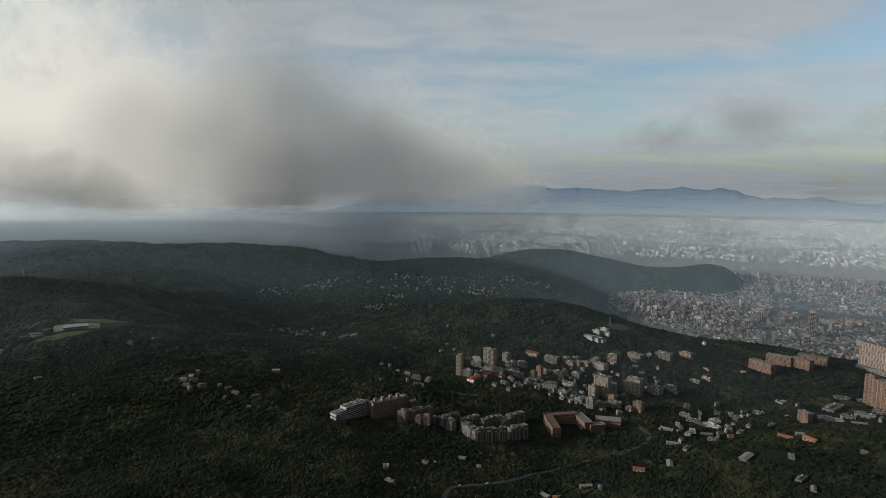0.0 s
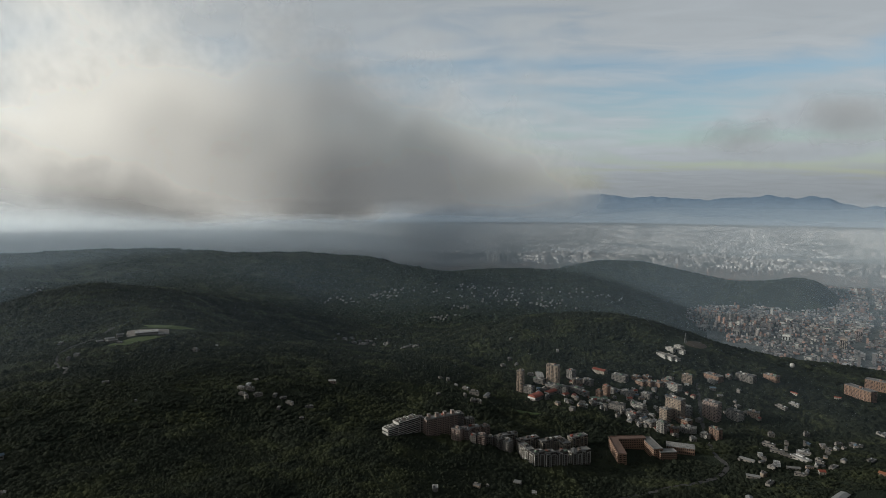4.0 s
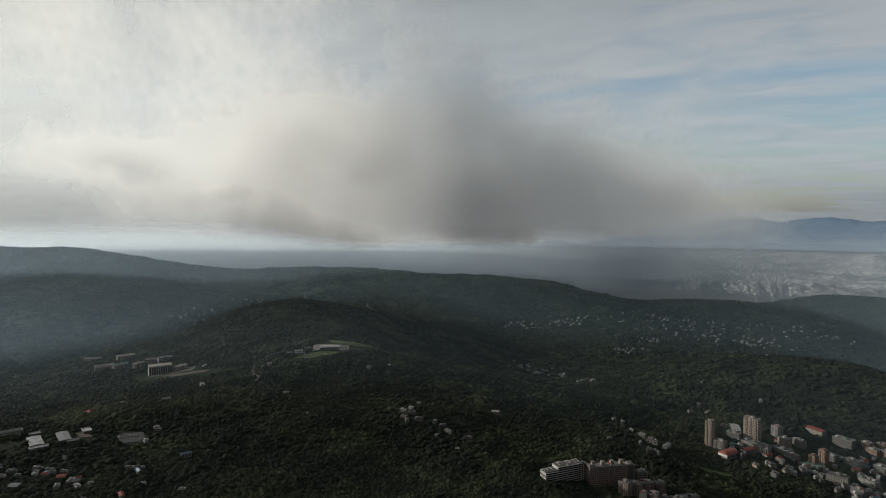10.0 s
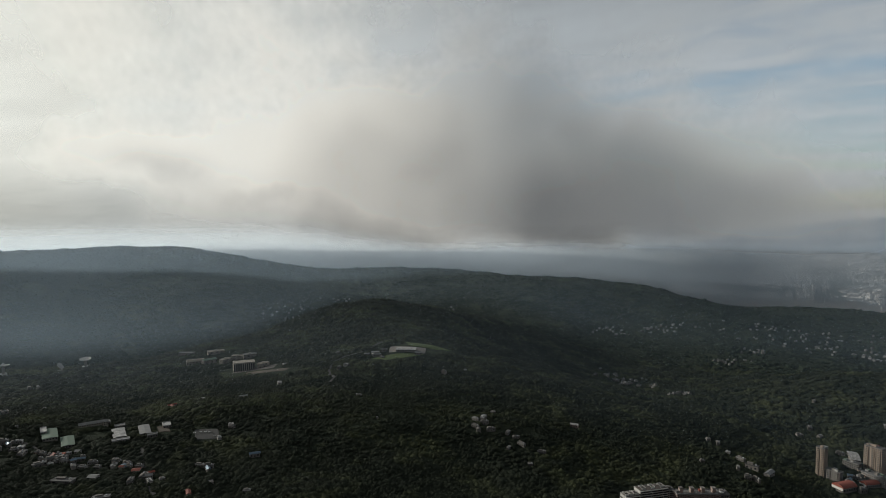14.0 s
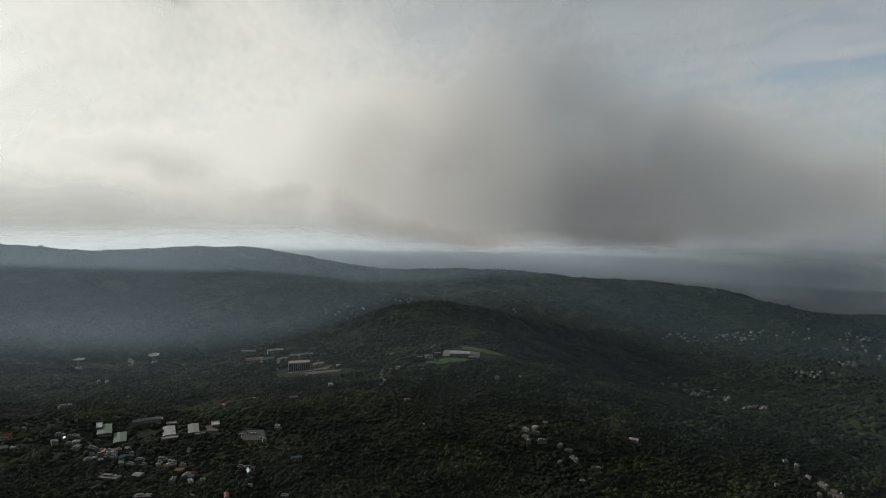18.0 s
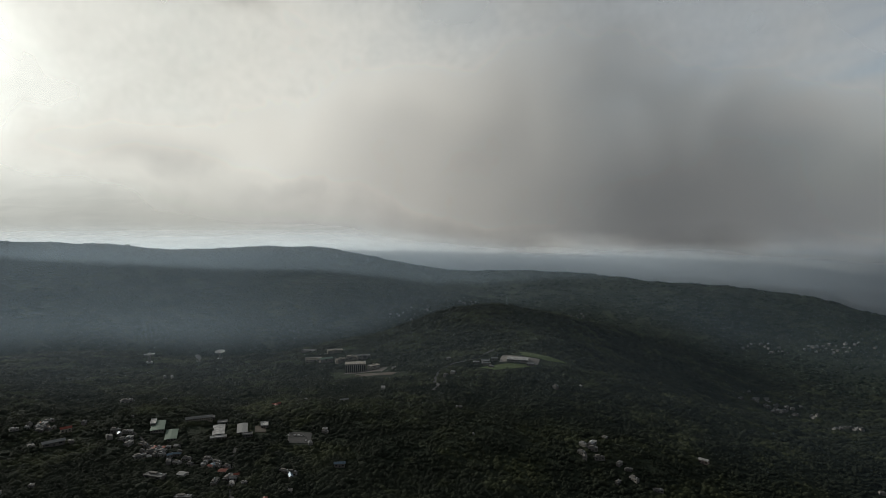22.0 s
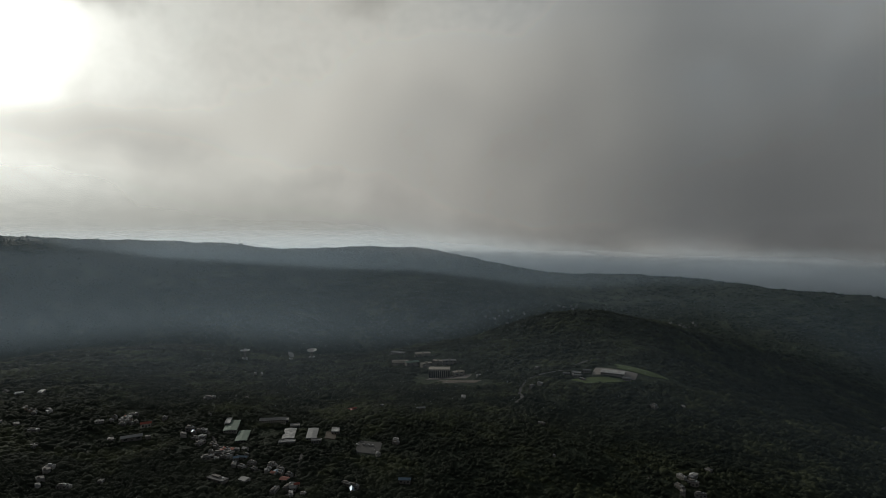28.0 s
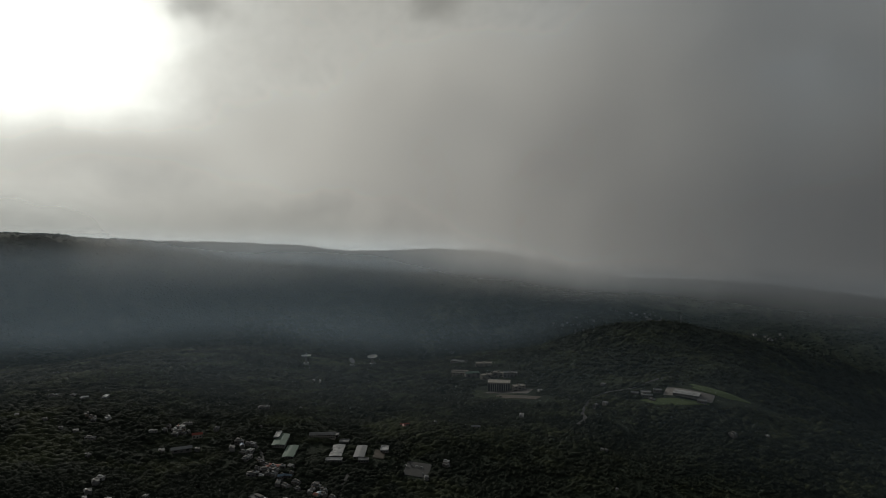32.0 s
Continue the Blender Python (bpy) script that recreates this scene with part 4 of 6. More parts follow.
HAMLET_HOUSES = [
    (-9, 1179, 13, 6, 7, 'w'), (7, 1193, 17, 7, 6, 'w'), (12, 1169, 15, 7, 6, 'w'), (-5, 1143, 13, 6, 7, 'c'),
    (3, 1132, 17, 5, 6, 'w'), (29, 1141, 15, 6, 5, 'w'), (66, 1143, 13, 5, 3, 'w'), (84, 1132, 12, 4, 2, 'c'),
    (97, 1102, 14, 6, 1, 'c'), (72, 1078, 12, 4, 3, 'c'), (23, 1249, 9, 3, 5, 'c'), (139, 1091, 14, 4, -1, 'c'),
    (213, 1285, 15, 8, -5, 'p'), (118, 1025, 8, 3, -0, 'c')]
WOOD_HOUSES = [
    (437, 1295, 20, 7, -15, 'c'), (425, 1316, 10, 4, -14, 'c'), (445, 1261, 10, 4, -16, 'w'), (460, 1238, 19, 7, -17, 'w'),
    (443, 1193, 16, 7, -17, 'c'), (470, 1210, 26, 10, -18, 'w'), (447, 1154, 13, 8, -17, 'c'), (458, 1151, 16, 8, -18, 'c'),
    (493, 1196, 28, 8, -19, 'g'), (387, 1202, 9, 5, -14, 'c'), (659, 1460, 26, 5, -22, 'w'), (625, 1422, 14, 5, -21, 'c'),
    (662, 1420, 20, 4, -23, 'c')]
WOOD_HOUSES_B = [
    (665, 1341, 19, 6, -24, 'c'), (687, 1344, 19, 5, -25, 'c'), (799, 1457, 21, 4, -27, 'w'), (717, 1586, 16, 5, -22, 'w'),
    (907, 2789, 21, 8, -16, 'w')]
WEST_HOUSES = [
    (-755, 761, 15, 4, 62, 'w'), (-757, 806, 19, 6, 60, 'w'), (-735, 785, 12, 4, 60, 'w'), (-775, 824, 19, 4, 59, 'c'),
    (-708, 807, 18, 8, 58, 'r'), (-725, 848, 15, 7, 57, 'c'), (-676, 767, 33, 7, 59, 'g'), (-689, 744, 14, 4, 61, 'c'),
    (-665, 785, 10, 4, 58, 'c'), (-644, 840, 16, 7, 55, 'c'), (-634, 822, 14, 6, 55, 'c'), (-641, 641, 14, 7, 65, 'c'),
    (-583, 636, 19, 4, 64, 'w'), (-572, 672, 10, 3, 61, 'c')]
WEST_HOUSES_B = [
    (-795, 979, 26, 6, 54, 'c'), (-686, 903, 6, 3, 53, 'w'), (-1016, 1279, 15, 7, 50, 'w'), (-530, 1158, 7, 3, 38, 'w'),
    (-561, 1109, 16, 4, 41, 'r'), (-411, 803, 21, 4, 47, 'c'), (-389, 810, 16, 4, 46, 'w'), (-342, 870, 16, 6, 40, 'b'),
    (-360, 879, 18, 4, 41, 'c'), (-398, 1032, 12, 4, 37, 'w')]
FAR_WEST_HOUSES = [
    (-1042, 712, 20, 4, 74, 'c'), (-999, 748, 17, 4, 72, 'w'), (-995, 781, 24, 4, 70, 'w'), (-1028, 739, 12, 3, 73, 'c'),
    (-945, 634, 7, 3, 76, 'w'), (-883, 655, 9, 3, 75, 'w'), (-843, 664, 8, 3, 74, 'c'), (-821, 677, 14, 3, 73, 'c'),
    (-781, 683, 18, 4, 72, 'c'), (-725, 660, 11, 4, 72, 'c'), (-652, 650, 12, 5, 71, 'w'), (-617, 624, 12, 6, 72, 'c'),
    (-601, 615, 8, 5, 72, 'w'), (-582, 633, 15, 5, 70, 'c')]
EAST_HOUSES = [
    (837, 563, 29, 6, -56, 'w'), (816, 530, 22, 5, -57, 'g'), (1022, 584, 14, 4, -60, 'w'), (1000, 708, 30, 7, -55, 'o'),
    (1022, 676, 30, 9, -57, 'o'), (1052, 717, 18, 6, -56, 'g'), (540, 691, 22, 6, -38, 'g'), (553, 674, 11, 6, -39, 'b'),
    (662, 714, 22, 7, -43, 'r'), (465, 686, 18, 3, -34, 'w'), (472, 668, 14, 7, -35, 'o'), (263, 799, 12, 8, -18, 'w'),
    (253, 752, 17, 6, -19, 't'), (332, 818, 13, 5, -22, 't')]
EAST_HOUSES_B = [
    (349, 818, 6, 4, -23, 'c'), (401, 827, 13, 5, -26, 'g'), (413, 794, 9, 3, -27, 'w'), (278, 730, 10, 3, -21, 'c'),
    (729, 715, 30, 6, -46, 'g'), (850, 668, 38, 6, -52, 'g'), (913, 634, 29, 3, -55, 'c'), (900, 866, 25, 5, -46, 'w'),
    (888, 818, 32, 5, -47, 'w'), (896, 792, 24, 5, -49, 'g'), (808, 789, 25, 5, -46, 'g'), (808, 755, 23, 5, -47, 'c'),
    (856, 851, 29, 6, -45, 'g'), (1068, 788, 29, 5, -54, 'w')]
SHOP_HOUSES = [
    (961, 907, 27, 8, -47, 'w'), (953, 880, 29, 7, -47, 'w'), (951, 856, 26, 7, -48, 'w'), (999, 864, 29, 6, -49, 'w'),
    (962, 835, 39, 8, -49, 'w'), (1153, 814, 14, 4, -55, 'c'), (975, 809, 18, 5, -50, 'c'), (965, 775, 25, 5, -51, 'c'),
    (875, 760, 21, 5, -49, 'c'), (1130, 865, 28, 5, -53, 'c'), (1229, 883, 30, 5, -54, 'w'), (1140, 1049, 31, 7, -47, 'w'),
    (1183, 1055, 25, 9, -48, 'w'), (1232, 1100, 20, 5, -48, 'r')]
SHOP_HOUSES_B = [
    (1310, 1054, 17, 5, -51, 'r'), (1273, 797, 69, 10, -58, 'w'), (1189, 749, 53, 8, -58, 'w'), (1230, 740, 31, 10, -59, 'c'),
    (1270, 731, 44, 11, -60, 'c'), (1323, 735, 30, 10, -61, 'c'), (1193, 696, 30, 6, -60, 'g'), (1263, 695, 20, 10, -61, 'w'),
    (1409, 814, 39, 6, -60, 'c'), (1377, 845, 38, 6, -58, 'c'), (1410, 1270, 15, 11, -48, 'd'), (936, 1159, 12, 7, -39, 'w')]
TOWN_BLOCKS_A = [
    (689, 1266, 29, 50, -29, 't'), (591, 1235, 14, 49, -26, 't'), (758, 1303, 18, 22, -30, 'w'), (753, 1264, 20, 18, -31, 't'),
    (783, 1267, 24, 13, -32, 'c'), (605, 1222, 24, 16, -26, 'c'), (658, 1276, 26, 13, -27, 'c'), (674, 1227, 39, 13, -29, 'c'),
    (684, 1207, 19, 18, -30, 'w'), (733, 1234, 34, 10, -31, 'c'), (738, 1210, 25, 10, -31, 'w'), (761, 1181, 13, 22, -33, 'k'),
    (790, 1198, 14, 26, -33, 'k'), (680, 1311, 29, 7, -27, 'g')]
TOWN_BLOCKS_B = [
    (877, 1067, 36, 44, -39, 't'), (847, 1061, 19, 27, -39, 't'), (916, 1082, 23, 17, -40, 'w'), (879, 1042, 30, 11, -40, 'o'),
    (959, 1052, 34, 38, -42, 'p'), (1004, 1034, 32, 19, -44, 'w'), (1049, 1031, 23, 12, -45, 't'), (892, 966, 23, 21, -43, 'o'),
    (875, 974, 16, 9, -42, 'w'), (794, 1003, 17, 23, -38, 'w'), (820, 1005, 24, 12, -39, 'o'), (859, 1004, 29, 12, -41, 'w'),
    (788, 1030, 21, 12, -37, 'c'), (1019, 1207, 23, 22, -40, 't')]
TOWN_BLOCKS_C = [
    (844, 1313, 34, 9, -33, 'r'), (872, 1266, 36, 14, -35, 'c'), (1096, 1203, 42, 13, -42, 'o'), (1081, 1192, 22, 8, -42, 'w'),
    (1135, 1199, 13, 10, -43, 'c'), (1168, 1176, 42, 16, -45, 'c'), (1236, 1166, 33, 12, -47, 'o'), (963, 1183, 36, 14, -39, 'w'),
    (768, 1119, 33, 14, -34, 'c'), (822, 1118, 31, 11, -36, 'w'), (842, 1192, 29, 12, -35, 'w'), (877, 1167, 20, 12, -37, 'c'),
    (813, 1212, 20, 12, -34, 'c'), (780, 1081, 24, 11, -36, 'c')]
TOWN_BLOCKS_D = [
    (908, 1233, 21, 11, -36, 'k'), (924, 1221, 21, 12, -37, 'k'), (940, 1209, 21, 12, -38, 'k'), (910, 1254, 18, 11, -36, 'k'),
    (937, 1249, 18, 9, -37, 'k'), (967, 1218, 18, 11, -38, 'k'), (985, 1227, 16, 9, -39, 'c'), (379, 961, 11, 14, -22, 'c'),
    (393, 956, 14, 17, -22, 'p'), (410, 961, 11, 14, -23, 'c'), (425, 955, 17, 18, -24, 'c'), (435, 944, 17, 20, -25, 'c'),
    (372, 983, 19, 19, -21, 'p'), (356, 977, 17, 21, -20, 'p')]
CAMPUS = [
    (1377, 1046, 65, 25, -53, 'k'), (1477, 1073, 61, 23, -54, 'k'), (1502, 1026, 53, 25, -56, 'k'), (1596, 1059, 71, 22, -56, 'k'),
    (1137, 762, 26, 23, -56, 'k'), (1748, 983, 82, 78, -61, 'b'), (1394, 792, 22, 70, -60, 'o'), (1393, 756, 69, 63, -62, 'o'),
    (1047, 1339, 28, 7, -38, 'v'), (1085, 1355, 24, 10, -39, 'v'), (1115, 1360, 24, 10, -39, 'v'), (1106, 1337, 17, 8, -40, 'v'),
    (1060, 1328, 40, 5, -39, 'v'), (1068, 1314, 26, 4, -39, 'v'), (1726, 960, 116, 12, -61, 'c')]
SCHOOL = [
    (-726, 1572, 28, 12, 34, 's'), (-779, 1579, 35, 13, 36, 'n'), (-704, 1594, 28, 11, 33, 's'), (-666, 1590, 34, 11, 32, 'c'),
    (-579, 1496, 28, 10, 31, 's'), (-840, 1712, 45, 9, 35, 's'), (-947, 1730, 43, 7, 37, 'c'), (-518, 1490, 8, 5, 29, 'w')]

# ---- the apartment blocks at the edge of the wood ----
def striped_block():
    """White-framed terraces over dark glass, in two steps along the slope."""
    turn = math.degrees(math.atan2(27, 61))
    low, mean = footing(262, 1008, 70, 18, turn)
    b = new("terraced_apartments")
    b.matrix_basis = pose(262, 1006, low - 1, 0, 0, turn)
    for name, x0, x1, floors in (("lower_wing", -34, -12, 7), ("upper_wing", -12, 33, 9)):
        h = floors * 3.3
        wing = part(name, boxed((x0 + 0.8, x1 - 0.8, -8.1, 8.2, -4, h - 0.3)), SHADED_GLASS, b)
        for f in range(floors + 1):
            z = f * 3.3
            ins = 1.4 * ((f * 7) % 3) / 2
            part("floor_slab", boxed((x0, x1, -9.2 + ins * 0.3, 9, z - 0.45, z + 0.45)), WHITE_PAINT, wing, "white terrace edge")
        for i in range(int((x1 - x0) / 8.5) + 1):
            for f in range(floors):
                x = x0 + 0.3 + i * (x1 - x0 - 0.6) / int((x1 - x0) / 8.5) + (1.6 if f % 2 else 0)
                if x < x1 - 0.2:
                    part("fin", boxed((x - 0.16, x + 0.16, -8.3, 8.3, f * 3.3 + 0.45, f * 3.3 + 2.85)), WHITE_PAINT, wing)
        part("roof_deck", boxed((x0 + 0.9, x1 - 0.9, -7.6, 8.1, h + 0.45, h + 0.58)), DARK_CONCRETE, wing, "dark roof deck between white edges")
        for i in range(3):
            x = x0 + (i + 0.5) * (x1 - x0) / 3
            part("roof_frame", boxed((x - 3, x + 3, -5, -4.5, h + 0.5, h + 3.0), (x - 3, x + 3, 4.5, 5, h + 0.5, h + 3.0), (x - 3.2, x - 2.7, -5.2, 5.2, h + 3.0, h + 3.4), (x + 2.7, x + 3.2, -5.2, 5.2, h + 3.0, h + 3.4), (x - 2.7, x + 2.7, -5.2, -4.7, h + 3.0, h + 3.4), (x - 2.7, x + 2.7, 4.7, 5.2, h + 3.0, h + 3.4)), WHITE_PAINT, wing, "open white roof frame")
    for k in (-0.4, -0.13, 0.13, 0.4):
        clear(262 + 0.914 * 70 * k, 1008 + 0.405 * 70 * k, 17)
    return tagged(b, "white terraced apartment block with dark glass between slabs", "apartment building")


striped_block()
TURN_P = math.degrees(math.atan2(11, 62))
block("pink_apartments", "tall pink-tiled apartment block with four roof towers", 334, 1010, 62, 16, 33, TURN_P, PINK_TILE, 10, sheds=0, category="apartment building")
for k in range(4):
    tower = new("roof_tower")
    tower.matrix_basis = pose(334 + math.cos(radians(TURN_P)) * (k * 15.5 - 23) , 1010 + math.sin(radians(TURN_P)) * (k * 15.5 - 23), footing(334, 1010, 62, 16, TURN_P)[1] + 33.3, 0, 0, TURN_P)
    part("shaft", boxed((-2.4, 2.4, -3, 3, 0, 6.4)), PINK_TILE, tower)
    part("cap", boxed((-2.8, 2.8, -3.4, 3.4, 6.4, 6.9)), CONCRETE, tower)
    tagged(tower, "pink-tiled stair tower on the apartment roof", "tower", "stair towers on the roof")
block("grey_apartments", "grey apartment wing beside the white terraces", 297, 1020, 14, 12, 25, TURN_P, CONCRETE, 8, frame=WHITE_PAINT, category="apartment building")
block("grey_apartments", "tall grey apartment wing behind the pink block", 372, 1028, 16, 18, 34, TURN_P, CONCRETE, 11, category="apartment building")
block("grey_apartments", "grey concrete apartment wing with balconies", 394, 1032, 16, 14, 25, TURN_P, CONCRETE, 8, frame=SAND_WALL, category="apartment building")
block("pink_apartments", "stepped pink-tiled apartment block above the trees", 392, 1000, 22, 13, 20, TURN_P, PINK_TILE, 8, category="apartment building")
block("pink_apartments", "low pink-tiled apartment block above the trees", 418, 1010, 14, 12, 18, TURN_P, PINK_TILE, 6, category="apartment building")

# the court of white-framed flats
def framed_flats(x, y, w_, d_, h_, t, paint):
    """Stepped flats: dark recessed balconies inside broad pale frames that stand before each face."""
    floors = max(5, round(h_ / 3.3))
    b = block("framed_apartments", "concrete flats with white frames round their balconies", x, y, w_, d_, h_, t, DARK_CONCRETE, floors, category="apartment building", group="flats round the court", sheds=1, bays=False)
    for side, length, off in ((0, w_, d_ / 2), (1, d_, w_ / 2)):
        n = max(1, round(length / 9))
        for s in (-1, 1):
            for i in range(n):
                a0, a1 = (i + 0.12) * length / n - length / 2, (i + 0.88) * length / n - length / 2
                top = h_ - (3.3 if (i + side) % 2 else 0.4)
                lo, hi = sorted((s * (off + 0.05), s * (off + 1.3)))
                bars = [(a0, a0 + 0.7, 1.0, top), (a1 - 0.7, a1, 1.0, top), (a0 + 0.7, a1 - 0.7, top - 0.7, top)]
                slabs = [(a0 + 0.7, a1 - 0.7, f * h_ / floors - 0.18, f * h_ / floors + 0.75) for f in range(1, floors) if f * h_ / floors < top - 2]
                part("balcony_frame", boxed(*[(p, q, lo, hi, z0, z1) if side == 0 else (lo, hi, p, q, z0, z1) for p, q, z0, z1 in bars]), paint, b)
                inner = hi - 0.3 * (s > 0)
                for p, q, z0, z1 in slabs:
                    part("balcony", boxed((p, q, lo, inner, z0, z1) if side == 0 else (lo, inner, p, q, z0, z1)), CONCRETE, b)
    return b


for x, y, w_, d_, h_, t in ((466, 895, 22, 13, 23, 8), (486, 893, 20, 12, 24, 8), (511, 896, 20, 12, 24, 8), (552, 908, 38, 14, 24, 8), (459, 922, 12, 32, 22, 8), (478, 957, 40, 12, 22, 8),
                            (512, 948, 32, 12, 24, 8), (541, 952, 16, 34, 22, 8), (590, 980, 36, 14, 18, 8), (450, 975, 30, 12, 20, 8), (428, 962, 16, 12, 20, 8)):
    framed_flats(x, y, w_, d_, h_, t, FRAME_PAINT if y < 930 else SAND_WALL)

# the brick college
for x, y, w_, d_, h_, t, roof_, lab in ((642, 930, 15, 74, 19, -20, BROWN_ROOF, "long orange brick college wing with a brown roof"), (686, 962, 62, 15, 18, -13, BROWN_ROOF, "orange brick college wing facing the court"),
                                       (716, 932, 17, 54, 19, -12, FLAT_ROOF, "orange brick college wing with a grey roof"), (727, 903, 30, 16, 15, -13, FLAT_ROOF, "square orange brick college hall")):
    block("college_wing", lab, x, y, w_, d_, h_, t, BRICK, round(h_ / 4), roof_mat=roof_, category="college building", group="brick college wings", sheds=0)
block("college_hall", "brick assembly hall with a wide pale roof", 772, 924, 48, 22, 12, -36, BRICK, 2, roof="gable", roof_mat=PALE_METAL, category="hall", sheds=0)

# ---- the farm halls: long sheds side by side ----
for x, y, w_, d_, h_, t, roof_, lab in ((-623, 899, 19, 46, 3.6, 45, GREEN_SHEET, "long low farm hall with a green sheet roof"), (-581, 887, 16, 44, 3.6, 44, GREEN_SHEET, "long low farm hall with a green sheet roof"),
                                       (-539, 942, 17, 44, 3.6, 42, PALE_METAL, "long low farm hall with a weathered pale roof"), (-509, 962, 15, 44, 3.6, 41, GREY_METAL, "long low farm hall with a grey metal roof")):
    block("farm_hall", lab, x, y, d_, w_, h_, t + 90, CONCRETE, 1, roof="gable", roof_mat=roof_, category="hall", group="farm halls", sheds=0, pitch=0.05)
block("farm_shed", "long white shed across the yard", -603, 964, 41, 13, 6, 44, SAND_WALL, 2, roof="gable", roof_mat=PALE_METAL, category="shed", group="farm halls", sheds=0)
for x, y, w_, d_, t in ((-498, 1002, 12, 18, 41), (-514, 915, 24, 8, 43), (-481, 943, 15, 8, 40), (-640, 905, 8, 26, 45), (-596, 985, 10, 12, 44), (-566, 978, 15, 12, 42)):
    block("farm_shed", "small flat-roofed shed beside the farm halls", x, y, w_, d_, 4, t, CONCRETE, 1, roof_mat=PALE_METAL, category="shed", group="farm halls", sheds=0)


# ---- the school ----
def school_hall(x, y, w_, d_, h_, turn):
    """A tall assembly hall: slender piers before dark glass, under a broad pale roof."""
    low, mean = footing(x, y, w_, d_, turn)
    b = new("school_hall")
    b.matrix_basis = pose(x, y, mean, 0, 0, turn)
    part("wall", boxed((-w_ / 2, w_ / 2, -d_ / 2 + 1.5, d_ / 2, low - mean - 1, h_)), DARK_FRAME, b, "dark glass wall behind the piers")
    for sx in (-1, 1):
        part("end_wall", boxed((sx * w_ / 2 - 0.5, sx * w_ / 2 + 0.5, -d_ / 2 - 0.3, d_ / 2 + 0.3, low - mean - 1, h_)), SAND_WALL, b)
    for i in range(1, 10):
        c = i * w_ / 10 - w_ / 2
        part("pier", boxed((c - 0.75, c + 0.75, -d_ / 2, -d_ / 2 + 1.6, low - mean - 1, h_ - 2.2)), SAND_WALL, b)
    part("frieze", boxed((-w_ / 2 - 0.5, w_ / 2 + 0.5, -d_ / 2 - 0.4, -d_ / 2 + 1.7, h_ - 2.2, h_)), SAND_WALL, b)
    part("roof", boxed((-w_ / 2 - 1, w_ / 2 + 1, -d_ / 2 - 1, d_ / 2 + 1, h_, h_ + 0.8)), SAND_WALL, b, "broad pale roof slab")
    clear(x, y, 0.6 * w_)
    return tagged(b, "tall sand-coloured school hall with piers before dark glass", "school", "school buildings")


school_hall(-626, 1490, 50, 26, 20, 33)
# a low block round a small open court
for dx, dy, w_, d_ in ((0, -11, 44, 9), (0, 11, 44, 9), (-17.5, 0, 9, 13), (17.5, 0, 9, 13)):
    c_, s_ = math.cos(radians(36)), math.sin(radians(36))
    block("court_wing", "low sand-coloured school wing round an open court", -824 + c_ * dx - s_ * dy, 1590 + s_ * dx + c_ * dy, w_, d_, 9, 36, SAND_WALL, 2, roof_mat=SAND_WALL, category="school", group="school buildings", sheds=0, bays=False)

block("long_hall", "long low hall with a pale metal roof on a lawn", -226, 1562, 48, 26, 4.5, 8, CONCRETE, 1, roof="gable", roof_mat=PALE_METAL, category="hall", sheds=0, pitch=0.08)
for x, y, w_, d_, t in ((-300, 1540, 20, 12, 20), (-282, 1556, 16, 10, 15), (-318, 1528, 14, 9, 25), (-290, 1524, 18, 8, 20)):
    block("annex", "small grey shed beside the lawn", x, y, w_, d_, 4.5, t, CONCRETE, 1, roof_mat=GREY_METAL, category="shed", group="sheds beside the lawn", sheds=0)
block("annex", "small grey annex beside the long hall", -192, 1545, 16, 12, 5, 8, CONCRETE, 1, roof_mat=GREY_METAL, category="hall", sheds=0)
# sports halls with red barrel roofs
block("sports_hall", "hall with a red barrel roof and white arch", 606, 1190, 30, 20, 7.5, 28, CONCRETE, 1, roof="barrel", roof_mat=RED_TILE, category="hall", sheds=0)
block("sports_hall", "low hall with a red barrel roof", 654, 1212, 26, 14, 5.5, 20, CONCRETE, 1, roof="barrel", roof_mat=RED_TILE, category="hall", sheds=0)
block("sports_hall", "small hall with a red barrel roof", 684, 1200, 13, 11, 4.5, 20, CONCRETE, 1, roof="barrel", roof_mat=RED_TILE, category="hall", sheds=0)

block("market_hall", "low hall with a faded green roof in the town", 756, 1180, 34, 24, 6, 10, CONCRETE, 1, roof="gable", roof_mat=GREEN_SHEET, category="hall", sheds=0, pitch=0.1)

